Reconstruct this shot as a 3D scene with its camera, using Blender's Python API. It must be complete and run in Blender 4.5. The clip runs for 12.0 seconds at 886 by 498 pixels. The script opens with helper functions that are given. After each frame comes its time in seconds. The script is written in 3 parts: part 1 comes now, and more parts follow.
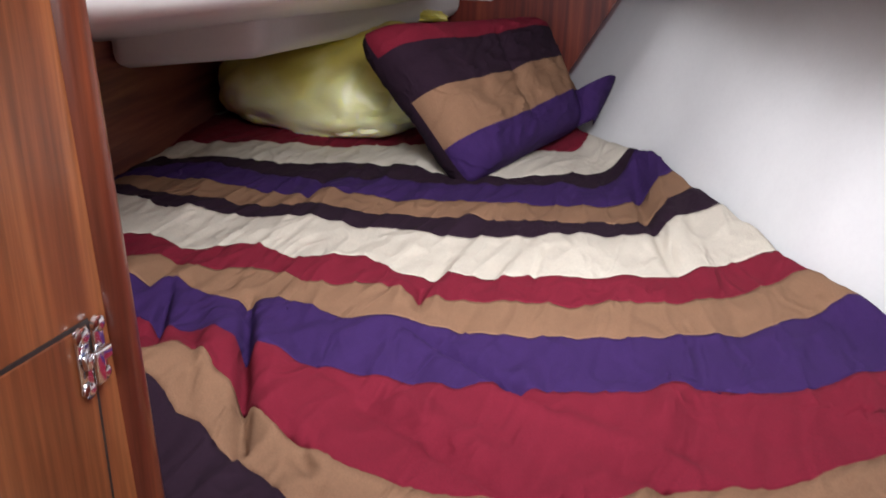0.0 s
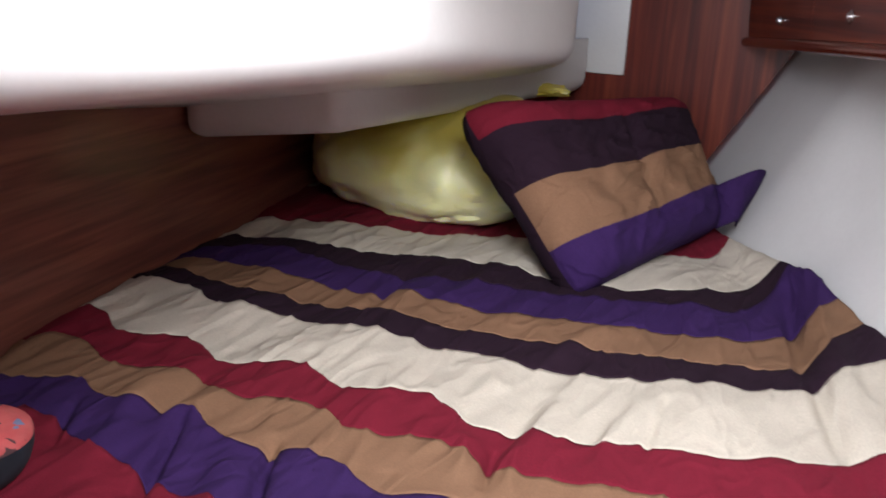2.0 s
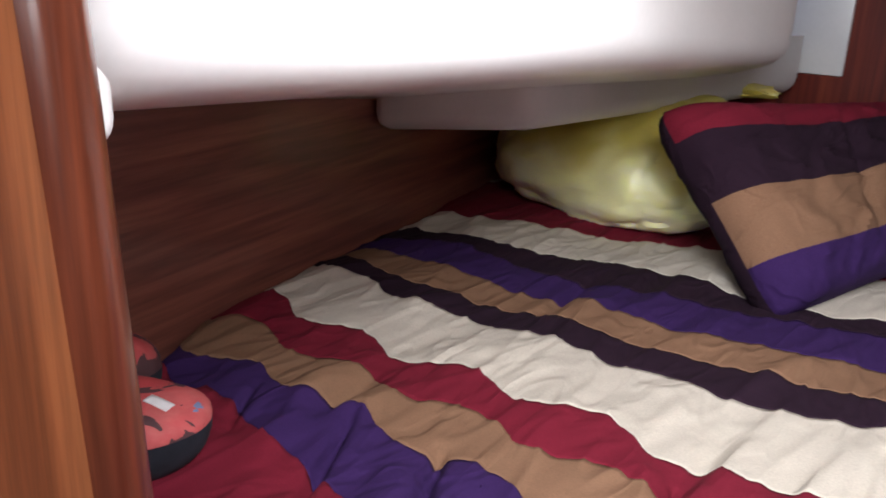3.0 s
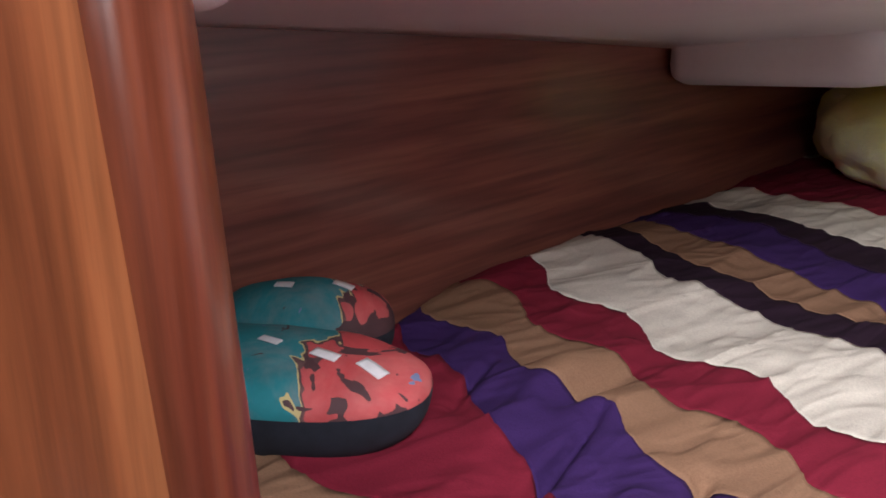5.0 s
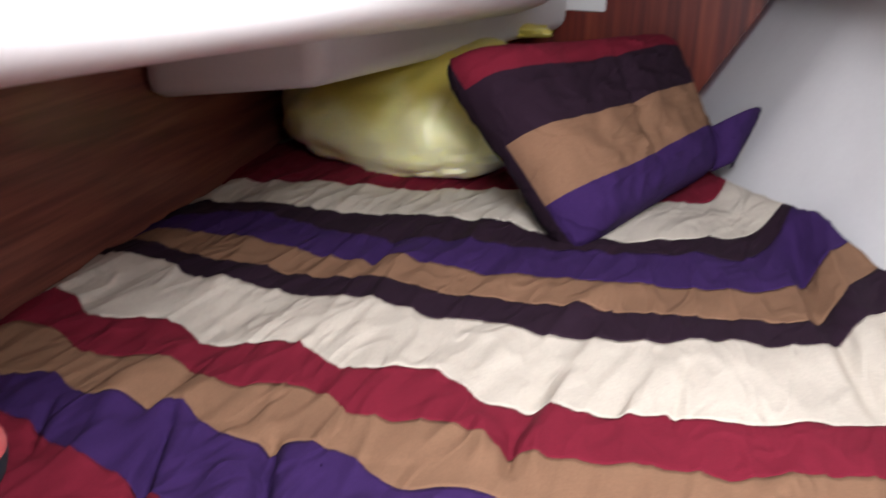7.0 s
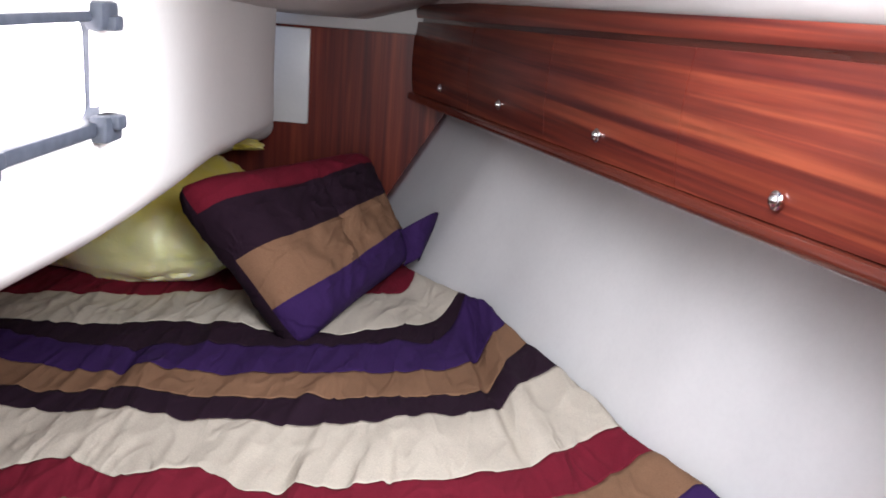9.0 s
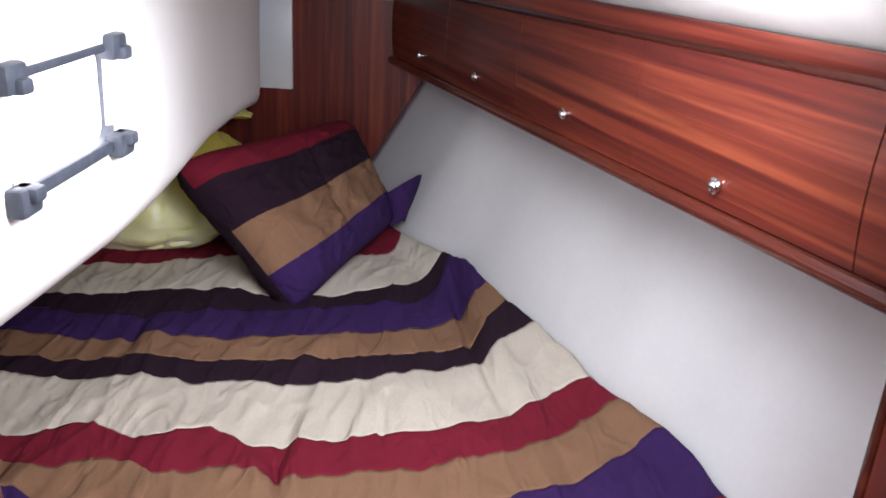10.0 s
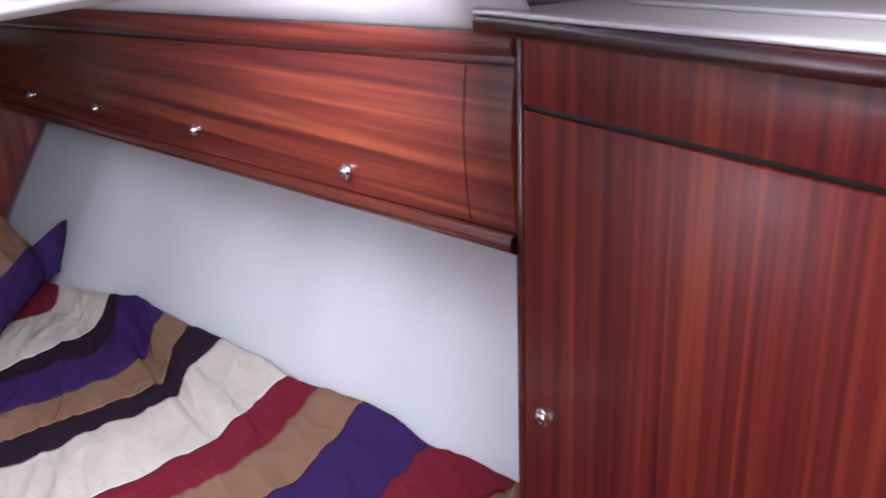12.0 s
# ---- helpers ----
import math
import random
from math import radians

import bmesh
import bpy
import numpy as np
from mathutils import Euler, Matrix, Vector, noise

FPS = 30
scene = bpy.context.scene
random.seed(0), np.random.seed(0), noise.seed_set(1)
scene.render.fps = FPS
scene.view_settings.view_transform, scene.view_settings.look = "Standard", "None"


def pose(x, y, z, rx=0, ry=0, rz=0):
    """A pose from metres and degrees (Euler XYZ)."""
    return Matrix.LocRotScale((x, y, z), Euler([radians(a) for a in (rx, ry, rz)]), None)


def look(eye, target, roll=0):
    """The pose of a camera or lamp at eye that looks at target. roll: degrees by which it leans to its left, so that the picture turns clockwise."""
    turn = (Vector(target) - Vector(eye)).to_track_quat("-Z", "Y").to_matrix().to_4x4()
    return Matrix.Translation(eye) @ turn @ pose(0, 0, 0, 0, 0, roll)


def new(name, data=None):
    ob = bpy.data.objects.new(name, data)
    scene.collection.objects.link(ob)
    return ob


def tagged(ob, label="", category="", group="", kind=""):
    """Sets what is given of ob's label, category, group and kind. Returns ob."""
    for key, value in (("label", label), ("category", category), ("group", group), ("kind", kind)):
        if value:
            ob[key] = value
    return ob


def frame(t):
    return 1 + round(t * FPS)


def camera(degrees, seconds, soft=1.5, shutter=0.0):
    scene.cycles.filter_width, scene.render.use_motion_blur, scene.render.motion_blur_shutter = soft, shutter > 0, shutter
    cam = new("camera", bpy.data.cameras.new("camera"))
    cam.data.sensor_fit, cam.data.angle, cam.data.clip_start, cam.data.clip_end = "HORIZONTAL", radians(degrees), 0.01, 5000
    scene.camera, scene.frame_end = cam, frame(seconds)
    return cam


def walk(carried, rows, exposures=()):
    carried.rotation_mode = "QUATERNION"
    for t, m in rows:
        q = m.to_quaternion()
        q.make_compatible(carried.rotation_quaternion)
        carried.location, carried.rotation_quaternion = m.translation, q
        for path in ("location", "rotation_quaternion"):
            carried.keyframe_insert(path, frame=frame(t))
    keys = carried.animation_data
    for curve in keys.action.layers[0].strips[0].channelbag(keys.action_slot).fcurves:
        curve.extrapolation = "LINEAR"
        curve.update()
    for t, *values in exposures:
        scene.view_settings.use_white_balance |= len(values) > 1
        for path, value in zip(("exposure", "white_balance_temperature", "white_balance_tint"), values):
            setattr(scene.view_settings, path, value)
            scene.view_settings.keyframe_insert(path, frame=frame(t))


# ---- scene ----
cam = camera(56.0, 12.0, soft=1.7, shutter=0.35)
# seconds, eye, target, roll
PATH = [
    (0, (0.474, -0.138, 0.595), (-0.082, 1.641, -0.13), 1.3),
    (0.5, (0.466, -0.057, 0.585), (-0.165, 1.727, -0.063), 1.9),
    (1, (0.458, 0.042, 0.578), (-0.193, 1.829, -0.041), 3.3),
    (1.5, (0.431, 0.137, 0.572), (-0.296, 1.897, -0.036), 2.6),
    (2, (0.408, 0.207, 0.591), (-0.442, 1.915, -0.011), 2.5),
    (2.5, (0.395, 0.228, 0.596), (-0.653, 1.818, -0.015), 2.5),
    (4.5, (0.25, 0.383, 0.514), (-1.251, 1.508, -0.178), 1.4),
    (5, (0.251, 0.404, 0.505), (-1.366, 1.352, -0.192), 0.5),
    (5.5, (0.256, 0.409, 0.502), (-1.378, 1.322, -0.204), -0.1),
    (6, (0.284, 0.377, 0.543), (-1.066, 1.632, -0.232), 1.3),
    (6.5, (0.289, 0.335, 0.533), (-0.774, 1.862, -0.201), 0.9),
    (7, (0.318, 0.278, 0.588), (-0.436, 1.982, -0.14), 0.7),
    (7.5, (0.334, 0.211, 0.642), (-0.224, 2.049, 0.084), 0.6),
    (9.5, (0.334, -0.057, 0.856), (0.309, 1.847, 0.244), 5.4),
    (10, (0.347, -0.111, 0.906), (0.304, 1.755, 0.186), 3.5),
    (10.5, (0.352, -0.18, 0.933), (0.381, 1.666, 0.164), 0.2),
    (11, (0.333, -0.148, 0.928), (0.641, 1.655, 0.119), -1.9),
    (11.5, (0.366, -0.142, 0.928), (0.869, 1.63, 0.148), -2.5),
    (12, (0.386, -0.155, 0.923), (1.063, 1.586, 0.207), -2.6),
]
walk(cam, [(t, look(eye, target, roll)) for t, eye, target, roll in PATH], exposures=[(0.0, 0.33, 6400, 11), (2.5, 0.26, 6400, 11), (4.5, 0.50, 6300, 13), (6.5, 0.52, 6350, 13), (7.5, 0.36, 6400, 12), (9.5, 0.05, 6300, 12), (10.5, 0.0, 6150, 14), (12.0, -0.02, 5750, 19)])

# ---- world and light ----
world = bpy.data.worlds.new("world")
scene.world = world
world.use_nodes = True
wn = world.node_tree.nodes
wl = world.node_tree.links
sky = wn.new("ShaderNodeTexSky")
sky.sky_type = "NISHITA"
sky.sun_disc = False
sky.sun_elevation = radians(50)
sky.sun_rotation = radians(120)
wn["Background"].inputs[1].default_value = 0.12
wl.new(sky.outputs[0], wn["Background"].inputs[0])


def area_lamp(name, m, sx, sy, power, colour):
    d = bpy.data.lights.new(name, "AREA")
    d.shape, d.size, d.size_y, d.energy, d.color = "RECTANGLE", sx, sy, power, colour
    ob = new(name, d)
    ob.matrix_world = m
    return ob


# lamps for assumed, unseen openings: companionway's upright opening and sliding top, hatch over berth
area_lamp("companionway_daylight", look((0.42, -1.45, 0.64), (0.36, 0.0, 0.52)), 0.70, 0.66, 13.0, (0.95, 0.97, 1.0))
# unseen, added over the entry to brighten the wardrobe top
area_lamp("assumed_top_fill", look((0.69, -0.09, 1.14), (0.69, -0.06, 0.0)), 0.50, 0.50, 10.0, (0.97, 0.97, 1.0))
# added under the deckhead, tilted aft to brighten the moulding and far berth
area_lamp("assumed_hatch_fill", look((0.36, 0.64, 0.95), (-0.08, 1.88, 0.56)), 0.46, 0.42, 21.0, (0.95, 0.97, 1.0))


# ---- materials ----
class Mat:
    def __init__(self, name, rough=0.6, metal=0.0):
        self.m = bpy.data.materials.new(name)
        self.m.use_nodes = True
        self.n, self.l = self.m.node_tree.nodes, self.m.node_tree.links
        self.b = self.n["Principled BSDF"]
        self.b.inputs["Roughness"].default_value = rough
        self.b.inputs["Metallic"].default_value = metal

    def node(self, kind, **kw):
        nd = self.n.new(kind)
        for k, v in kw.items():
            nd.inputs[k].default_value = v
        return nd

    def link(self, a, b):
        self.l.new(a, b)

    def coords(self, scale=(1, 1, 1), turn=0.0):
        tc = self.n.new("ShaderNodeTexCoord")
        tn = self.n.new("ShaderNodeMapping")
        tn.inputs["Rotation"].default_value = (0, 0, radians(turn))
        mp = self.n.new("ShaderNodeMapping")
        mp.inputs["Scale"].default_value = scale
        self.link(tc.outputs["Object"], tn.inputs["Vector"])
        self.link(tn.outputs[0], mp.inputs["Vector"])
        return mp.outputs[0]

    def noise(self, vec, scale, detail=4, rough=0.55, dist=0.0):
        nd = self.node("ShaderNodeTexNoise", Scale=scale, Detail=detail, Roughness=rough, Distortion=dist)
        self.link(vec, nd.inputs["Vector"])
        return nd.outputs["Fac"]

    def ramp(self, fac, stops, mode="LINEAR"):
        nd = self.n.new("ShaderNodeValToRGB")
        nd.color_ramp.interpolation = mode
        e = nd.color_ramp.elements
        while len(e) < len(stops):
            e.new(0.5)
        for el, (p, c) in zip(e, stops):
            el.position = p
            el.color = (*c, 1) if len(c) == 3 else c
        self.link(fac, nd.inputs[0])
        return nd.outputs[0]

    def mix(self, fac, a, b, mode="MIX"):
        nd = self.n.new("ShaderNodeMix")
        nd.data_type, nd.blend_type = "RGBA", mode
        for sock, v in ((nd.inputs[0], fac), (nd.inputs[6], a), (nd.inputs[7], b)):
            if hasattr(v, "node"):
                self.link(v, sock)
            else:
                sock.default_value = v if isinstance(v, (int, float)) else (*v, 1)
        return nd.outputs[2]

    def bump(self, fac, strength, dist=0.002):
        nd = self.node("ShaderNodeBump", Strength=strength, Distance=dist)
        self.link(fac, nd.inputs["Height"])
        self.link(nd.outputs[0], self.b.inputs["Normal"])

    def colour(self, c):
        if hasattr(c, "node"):
            self.link(c, self.b.inputs["Base Color"])
        else:
            self.b.inputs["Base Color"].default_value = (*c, 1)
        return self

    def rough(self, fac, lo, hi):
        self.link(self.ramp(fac, [(0.3, (lo,) * 3), (0.7, (hi,) * 3)]), self.b.inputs["Roughness"])


def wood(name, grain, dark, mid, light, rough=0.3, band=9.0, coat=0.4, turn=0.0, figure=1.0, detail=4):
    """Varnished mahogany. grain: the axis of the fibres in object space."""
    m = Mat(name, rough)
    long, cross = 0.9, 14.0
    sc = [cross] * 3
    sc["xyz".index(grain)] = long
    fine = m.noise(m.coords([s * 9 if s > 1 else 5 for s in sc], turn), 1.0, 5, 0.6)
    sc2 = [band if s > 1 else 0.7 for s in sc]
    ribbon = m.noise(m.coords(sc2, turn), 1.0, detail, 0.6, 0.45)
    blotch = m.noise(m.coords((2.2, 2.2, 2.2)), 1.0, 2)
    base = m.ramp(ribbon, [(0.32, dark), (0.5, mid), (0.68, light)])
    f = m.ramp(fine, [(0.32, (0.50,) * 3), (0.6, (1.0,) * 3)])
    c = m.mix(0.75 * figure, base, f, "MULTIPLY")
    streak = m.noise(m.coords([90.0 if s > 1 else 1.3 for s in sc], turn), 1.0, 3, 0.6, 0.2)
    c = m.mix(0.6 * figure, c, m.ramp(streak, [(0.34, (0.62,) * 3), (0.56, (1.08,) * 3)]), "MULTIPLY")
    c = m.mix(m.ramp(blotch, [(0.35, (0,) * 3), (0.75, (0.18,) * 3)]), c, dark)
    m.colour(c)
    m.bump(fine, 0.05, 0.001)
    m.rough(blotch, rough * 0.85, rough * 1.25)
    m.b.inputs["Specular IOR Level"].default_value = 0.35
    m.b.inputs["Coat Weight"].default_value = coat
    m.b.inputs["Coat Roughness"].default_value = 0.14
    return m.m


M = {}
M["wood_v"] = wood("mahogany_upright", "z", (0.075, 0.010, 0.009), (0.165, 0.024, 0.014), (0.27, 0.050, 0.024), 0.40, 30.0, 0.08, 0.0, 0.6)
M["wood_y"] = wood("mahogany_lengthwise", "y", (0.060, 0.009, 0.008), (0.135, 0.022, 0.012), (0.22, 0.048, 0.022), 0.42, 46.0, 0.20, -19.5, 0.65, 2.5)
M["wood_door"] = wood("mahogany_wardrobe", "z", (0.080, 0.007, 0.008), (0.160, 0.017, 0.011), (0.28, 0.046, 0.018), 0.40, 52.0, 0.15, 0.0, 0.42, 2.0)
M["wood_dark"] = wood("mahogany_shaded", "y", (0.175, 0.058, 0.047), (0.275, 0.095, 0.068), (0.37, 0.138, 0.092), 0.34, 26.0, 0.25, -14.7, 0.5, 2)
M["wood_panel"] = wood("mahogany_door", "z", (0.165, 0.047, 0.018), (0.27, 0.085, 0.030), (0.38, 0.14, 0.052), 0.34, 11.0, 0.3)
M["wood_post"] = wood("mahogany_post", "z", (0.070, 0.014, 0.009), (0.12, 0.026, 0.014), (0.19, 0.05, 0.022), 0.28, 14.0, 0.5)
M["wood_rail"] = wood("mahogany_rail", "y", (0.045, 0.009, 0.006), (0.085, 0.016, 0.009), (0.15, 0.03, 0.014), 0.24, 14.0, 0.6, -19.5, 0.35, 2)


def painted(name, colour, rough, stain=0.06, bump=0.15, scale=3.0):
    m = Mat(name, rough)
    big = m.noise(m.coords(), scale, 3)
    small = m.noise(m.coords(), 90.0, 3)
    dirt = m.ramp(big, [(0.35, tuple(c * (1 - stain) for c in colour)), (0.65, colour)])
    m.colour(m.mix(0.25, dirt, m.ramp(small, [(0.3, (0.9,) * 3), (0.6, (1.0,) * 3)]), "MULTIPLY"))
    m.bump(small, bump, 0.0006)
    return m.m


M["liner"] = painted("hull_liner_vinyl", (0.70, 0.69, 0.69), 0.6, 0.07, 0.6, 4.0)
M["gelcoat"] = painted("white_gelcoat", (0.82, 0.80, 0.78), 0.32, 0.05, 0.04)
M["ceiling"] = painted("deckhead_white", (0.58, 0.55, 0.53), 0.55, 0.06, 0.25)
M["laminate"] = painted("beige_laminate", (0.74, 0.67, 0.62), 0.35, 0.08, 0.05)
M["sheet"] = painted("white_sheet", (0.74, 0.73, 0.72), 0.85, 0.06, 0.3)
M["floor"] = wood("teak_sole", "y", (0.16, 0.07, 0.03), (0.24, 0.11, 0.05), (0.30, 0.15, 0.07), 0.45, 10.0, 0.1)

m = Mat("chrome", 0.12, 1.0)
m.colour((0.80, 0.80, 0.82))
m.rough(m.noise(m.coords(), 120, 3), 0.08, 0.22)
M["chrome"] = m.m
m = Mat("grey_plastic", 0.45)
m.colour(m.ramp(m.noise(m.coords(), 60, 3), [(0.3, (0.032, 0.038, 0.052)), (0.7, (0.058, 0.065, 0.085))]))
M["grey"] = m.m
m = Mat("dark_gasket", 0.6)
m.colour(m.ramp(m.noise(m.coords(), 80, 3), [(0.3, (0.018, 0.012, 0.012)), (0.7, (0.035, 0.024, 0.022))]))
M["gasket"] = m.m

CREAM, CLARET, TAN, PURPLE, PLUM = (0.56, 0.50, 0.42), (0.165, 0.011, 0.025), (0.225, 0.122, 0.072), (0.038, 0.015, 0.082), (0.021, 0.009, 0.018)


def fabric(name, stops, base=0.0, span=1.0):
    """Striped brushed cotton: constant bands along the second UV axis."""
    m = Mat(name, 0.92)
    uv = m.n.new("ShaderNodeUVMap")
    uv.uv_map = "stripe"
    sep = m.n.new("ShaderNodeSeparateXYZ")
    m.link(uv.outputs[0], sep.inputs[0])
    fuzz = m.noise(m.coords(), 260.0, 2)
    add = m.n.new("ShaderNodeMath")
    add.operation = "MULTIPLY_ADD"
    m.link(fuzz, add.inputs[0])
    add.inputs[1].default_value = 0.0045
    m.link(sep.outputs[1], add.inputs[2])
    band = m.ramp(add.outputs[0], stops, "CONSTANT")
    wear = m.noise(m.coords(), 9.0, 4)
    nap = m.noise(m.coords((1, 1, 1)), 420.0, 2)
    c = m.mix(0.5, band, m.ramp(wear, [(0.3, (0.80,) * 3), (0.65, (1.0,) * 3)]), "MULTIPLY")
    c = m.mix(0.55, c, m.ramp(nap, [(0.3, (0.72,) * 3), (0.7, (1.12,) * 3)]), "MULTIPLY")
    m.colour(c)
    m.b.inputs["Specular IOR Level"].default_value = 0.15
    rumple = m.ramp(m.noise(m.coords((1.0, 0.40, 1.0)), 12.0, 2, 0.5, 0.7), [(0.38, (0.0,) * 3), (0.50, (1.0,) * 3), (0.62, (0.15,) * 3)], "EASE")
    first = m.node("ShaderNodeBump", Strength=0.5, Distance=0.0055)
    m.link(rumple, first.inputs["Height"])
    second = m.node("ShaderNodeBump", Strength=0.35, Distance=0.0025)
    m.link(m.mix(0.5, nap, wear), second.inputs["Height"])
    m.link(first.outputs[0], second.inputs["Normal"])
    m.link(second.outputs[0], m.b.inputs["Normal"])
    return m.m


# stations across the quilt, and its bands from the foot to the head: colour, and the lower seam's place at each station
U = (0.0, 0.16, 0.32, 0.50, 0.68, 0.84, 0.93, 1.0)
BANDS = [
    (PLUM, (0.36, 0.36, 0.36, 0.36, 0.30, 0.30, 0.30, 0.30)),
    (TAN, (0.46, 0.54, 0.63, 0.54, 0.44, 0.40, 0.40, 0.40)),
    (CLARET, (0.570, 0.641, 0.740, 0.608, 0.606, 0.717, 0.880, 0.960)),
    (PURPLE, (0.892, 0.861, 0.815, 0.792, 0.880, 0.975, 1.067, 1.124)),
    (TAN, (0.949, 0.962, 0.966, 0.970, 1.037, 1.135, 1.224, 1.283)),
    (CLARET, (1.074, 1.061, 1.068, 1.074, 1.139, 1.249, 1.336, 1.389)),
    (CREAM, (1.165, 1.163, 1.166, 1.180, 1.231, 1.338, 1.425, 1.478)),
    (PLUM, (1.366, 1.336, 1.351, 1.376, 1.423, 1.517, 1.639, 1.714)),
    (TAN, (1.424, 1.404, 1.434, 1.461, 1.511, 1.592, 1.730, 1.827)),
    (PURPLE, (1.475, 1.505, 1.524, 1.563, 1.622, 1.713, 1.819, 1.909)),
    (PLUM, (1.563, 1.632, 1.637, 1.701, 1.763, 1.840, 1.964, 2.089)),
    (CREAM, (1.703, 1.700, 1.755, 1.805, 1.823, 1.923, 2.016, 2.111)),
    (CLARET, (1.862, 1.878, 1.950, 2.032, 2.075, 2.116, 2.177, 2.274)),
]
BANDS += [(CREAM, tuple(min(y + 0.36, 2.70) for y in BANDS[-1][1])), (TAN, (2.73,) * 8)]
COTTON = {c: fabric("brushed_cotton", [(0.0, c), (1.0, c)]) for c in (CREAM, CLARET, TAN, PURPLE, PLUM)}
M["pillow"] = fabric("striped_pillowcase", [(0.0, PURPLE), (0.25, TAN), (0.54, PLUM), (0.82, CLARET)])


# ---- mesh helpers ----
def part(name, bm, material, parent=None, label="", smooth=True):
    me = bpy.data.meshes.new(name)
    bmesh.ops.recalc_face_normals(bm, faces=bm.faces)
    bm.to_mesh(me)
    bm.free()
    me.materials.append(material)
    if smooth:
        me.shade_smooth()
        me.set_sharp_from_angle(angle=radians(38))
    ob = new(name, me)
    ob.parent = parent
    if label:
        tagged(ob, label)
    return ob


def empty(name, label, category, group="", kind="", at=(0, 0, 0)):
    ob = new(name)
    ob.location = at
    return tagged(ob, label, category, group, kind)


def put(bm, verts, m):
    bmesh.ops.transform(bm, matrix=m, verts=verts)


def box(bm, x0, x1, y0, y1, z0, z1, r=0.0, seg=2):
    vs = bmesh.ops.create_cube(bm, size=1.0)["verts"]
    put(bm, vs, Matrix.Translation(((x0 + x1) / 2, (y0 + y1) / 2, (z0 + z1) / 2)) @ Matrix.Diagonal((x1 - x0, y1 - y0, z1 - z0, 1)))
    if r > 0:
        es = list({e for v in vs for e in v.link_edges})
        vs = bmesh.ops.bevel(bm, geom=es, offset=r, segments=seg, affect="EDGES", profile=0.5)["verts"]
    return vs


def lathe(bm, profile, n=20, m=Matrix()):
    """A turned body round z from (radius, height) pairs."""
    rings = []
    for r, z in profile:
        rings.append([bm.verts.new(m @ Vector((max(r, 1e-5) * math.cos(2 * math.pi * k / n), max(r, 1e-5) * math.sin(2 * math.pi * k / n), z))) for k in range(n)])
    for a, b in zip(rings, rings[1:]):
        for k in range(n):
            bm.faces.new((a[k], a[(k + 1) % n], b[(k + 1) % n], b[k]))
    bm.faces.new(rings[0][::-1])
    bm.faces.new(rings[-1])


def sheet_of(bm, rows, closed=False):
    """Faces between equally long rows of points."""
    vs = [[bm.verts.new(p) for p in r] for r in rows]
    for a, b in zip(vs, vs[1:]):
        for k in range(len(a) - (0 if closed else 1)):
            j = (k + 1) % len(a)
            bm.faces.new((a[k], a[j], b[j], b[k]))
    return vs


def prism(bm, outline, z0, z1):
    """An upright slab over a plan outline; z0 and z1 are numbers or functions of (x, y)."""
    f0 = z0 if callable(z0) else (lambda x, y: z0)
    f1 = z1 if callable(z1) else (lambda x, y: z1)
    a = [bm.verts.new((x, y, f0(x, y))) for x, y in outline]
    b = [bm.verts.new((x, y, f1(x, y))) for x, y in outline]
    bm.faces.new(a[::-1])
    bm.faces.new(b)
    n = len(a)
    for k in range(n):
        bm.faces.new((a[k], a[(k + 1) % n], b[(k + 1) % n], b[k]))
    return a + b


def interp(x, xs, ys):
    return float(np.interp(x, xs, ys))


def smooth(a, b, x):
    t = min(1, max(0, (x - a) / (b - a)))
    return t * t * (3 - 2 * t)


# ---- plan of the cabin ----
BULK = 2.75          # face of the aft bulkhead
FLOOR = -0.80


def wall_x(y):       # inboard bulkhead under the cockpit
    return -0.60 - 0.21 * y


def hull_x(y, z):    # hull side, flaring upwards
    x0 = interp(y, (0.4, 0.97, 1.12, 1.29, 1.45, 1.68, 2.08, 2.28, 2.75), (1.20, 0.948, 0.858, 0.776, 0.670, 0.570, 0.332, 0.165, -0.069))
    return x0 + z * interp(y, (0.7, 2.0, 2.75), (0.34, 0.46, 0.59))


def locker_x(y):     # front of the locker row
    return 1.066 - 0.3627 * y


def locker_bot(y):
    return 0.584 - 0.041 * y


def locker_top(y):
    return 0.803 - 0.030 * y


def rail_top(y):
    return 0.822 - 0.016 * y


def deck_z(x, y):    # deckhead over the berth
    return 0.705 + (2.75 - y) * (0.048 + 0.075 * (x + 0.2) / 0.95) + 0.055 * smooth(-0.1, 0.12, x) * smooth(1.5, 2.3, y)


# ---- structure ----
bm = bmesh.new()
box(bm, -1.6, 2.0, -1.6, 3.0, FLOOR - 0.04, FLOOR)
tagged(part("floor", bm, M["floor"]), "varnished teak cabin sole", "floor", kind="structure")

bm = bmesh.new()
prism(bm, [(-1.45, BULK), (1.6, BULK), (1.6, BULK + 0.04), (-1.45, BULK + 0.04)], FLOOR, 1.25)
bulkhead = tagged(part("wall_aft", bm, M["wood_v"]), "red-brown mahogany aft bulkhead with upright grain", "wall", kind="structure")

bm = bmesh.new()
prism(bm, [(wall_x(0.45), 0.45), (wall_x(BULK), BULK), (wall_x(BULK) - 0.03, BULK), (wall_x(0.45) - 0.03, 0.45)], FLOOR, 0.9)
tagged(part("wall_inboard", bm, M["wood_dark"]), "dark mahogany bulkhead beneath the cockpit moulding", "wall", kind="structure")

bm = bmesh.new()
prism(bm, [(-0.10, 0.455), (-0.10, 0.475), (wall_x(0.5) - 0.03, 0.475), (wall_x(0.5) - 0.03, 0.455)], FLOOR, 0.9)
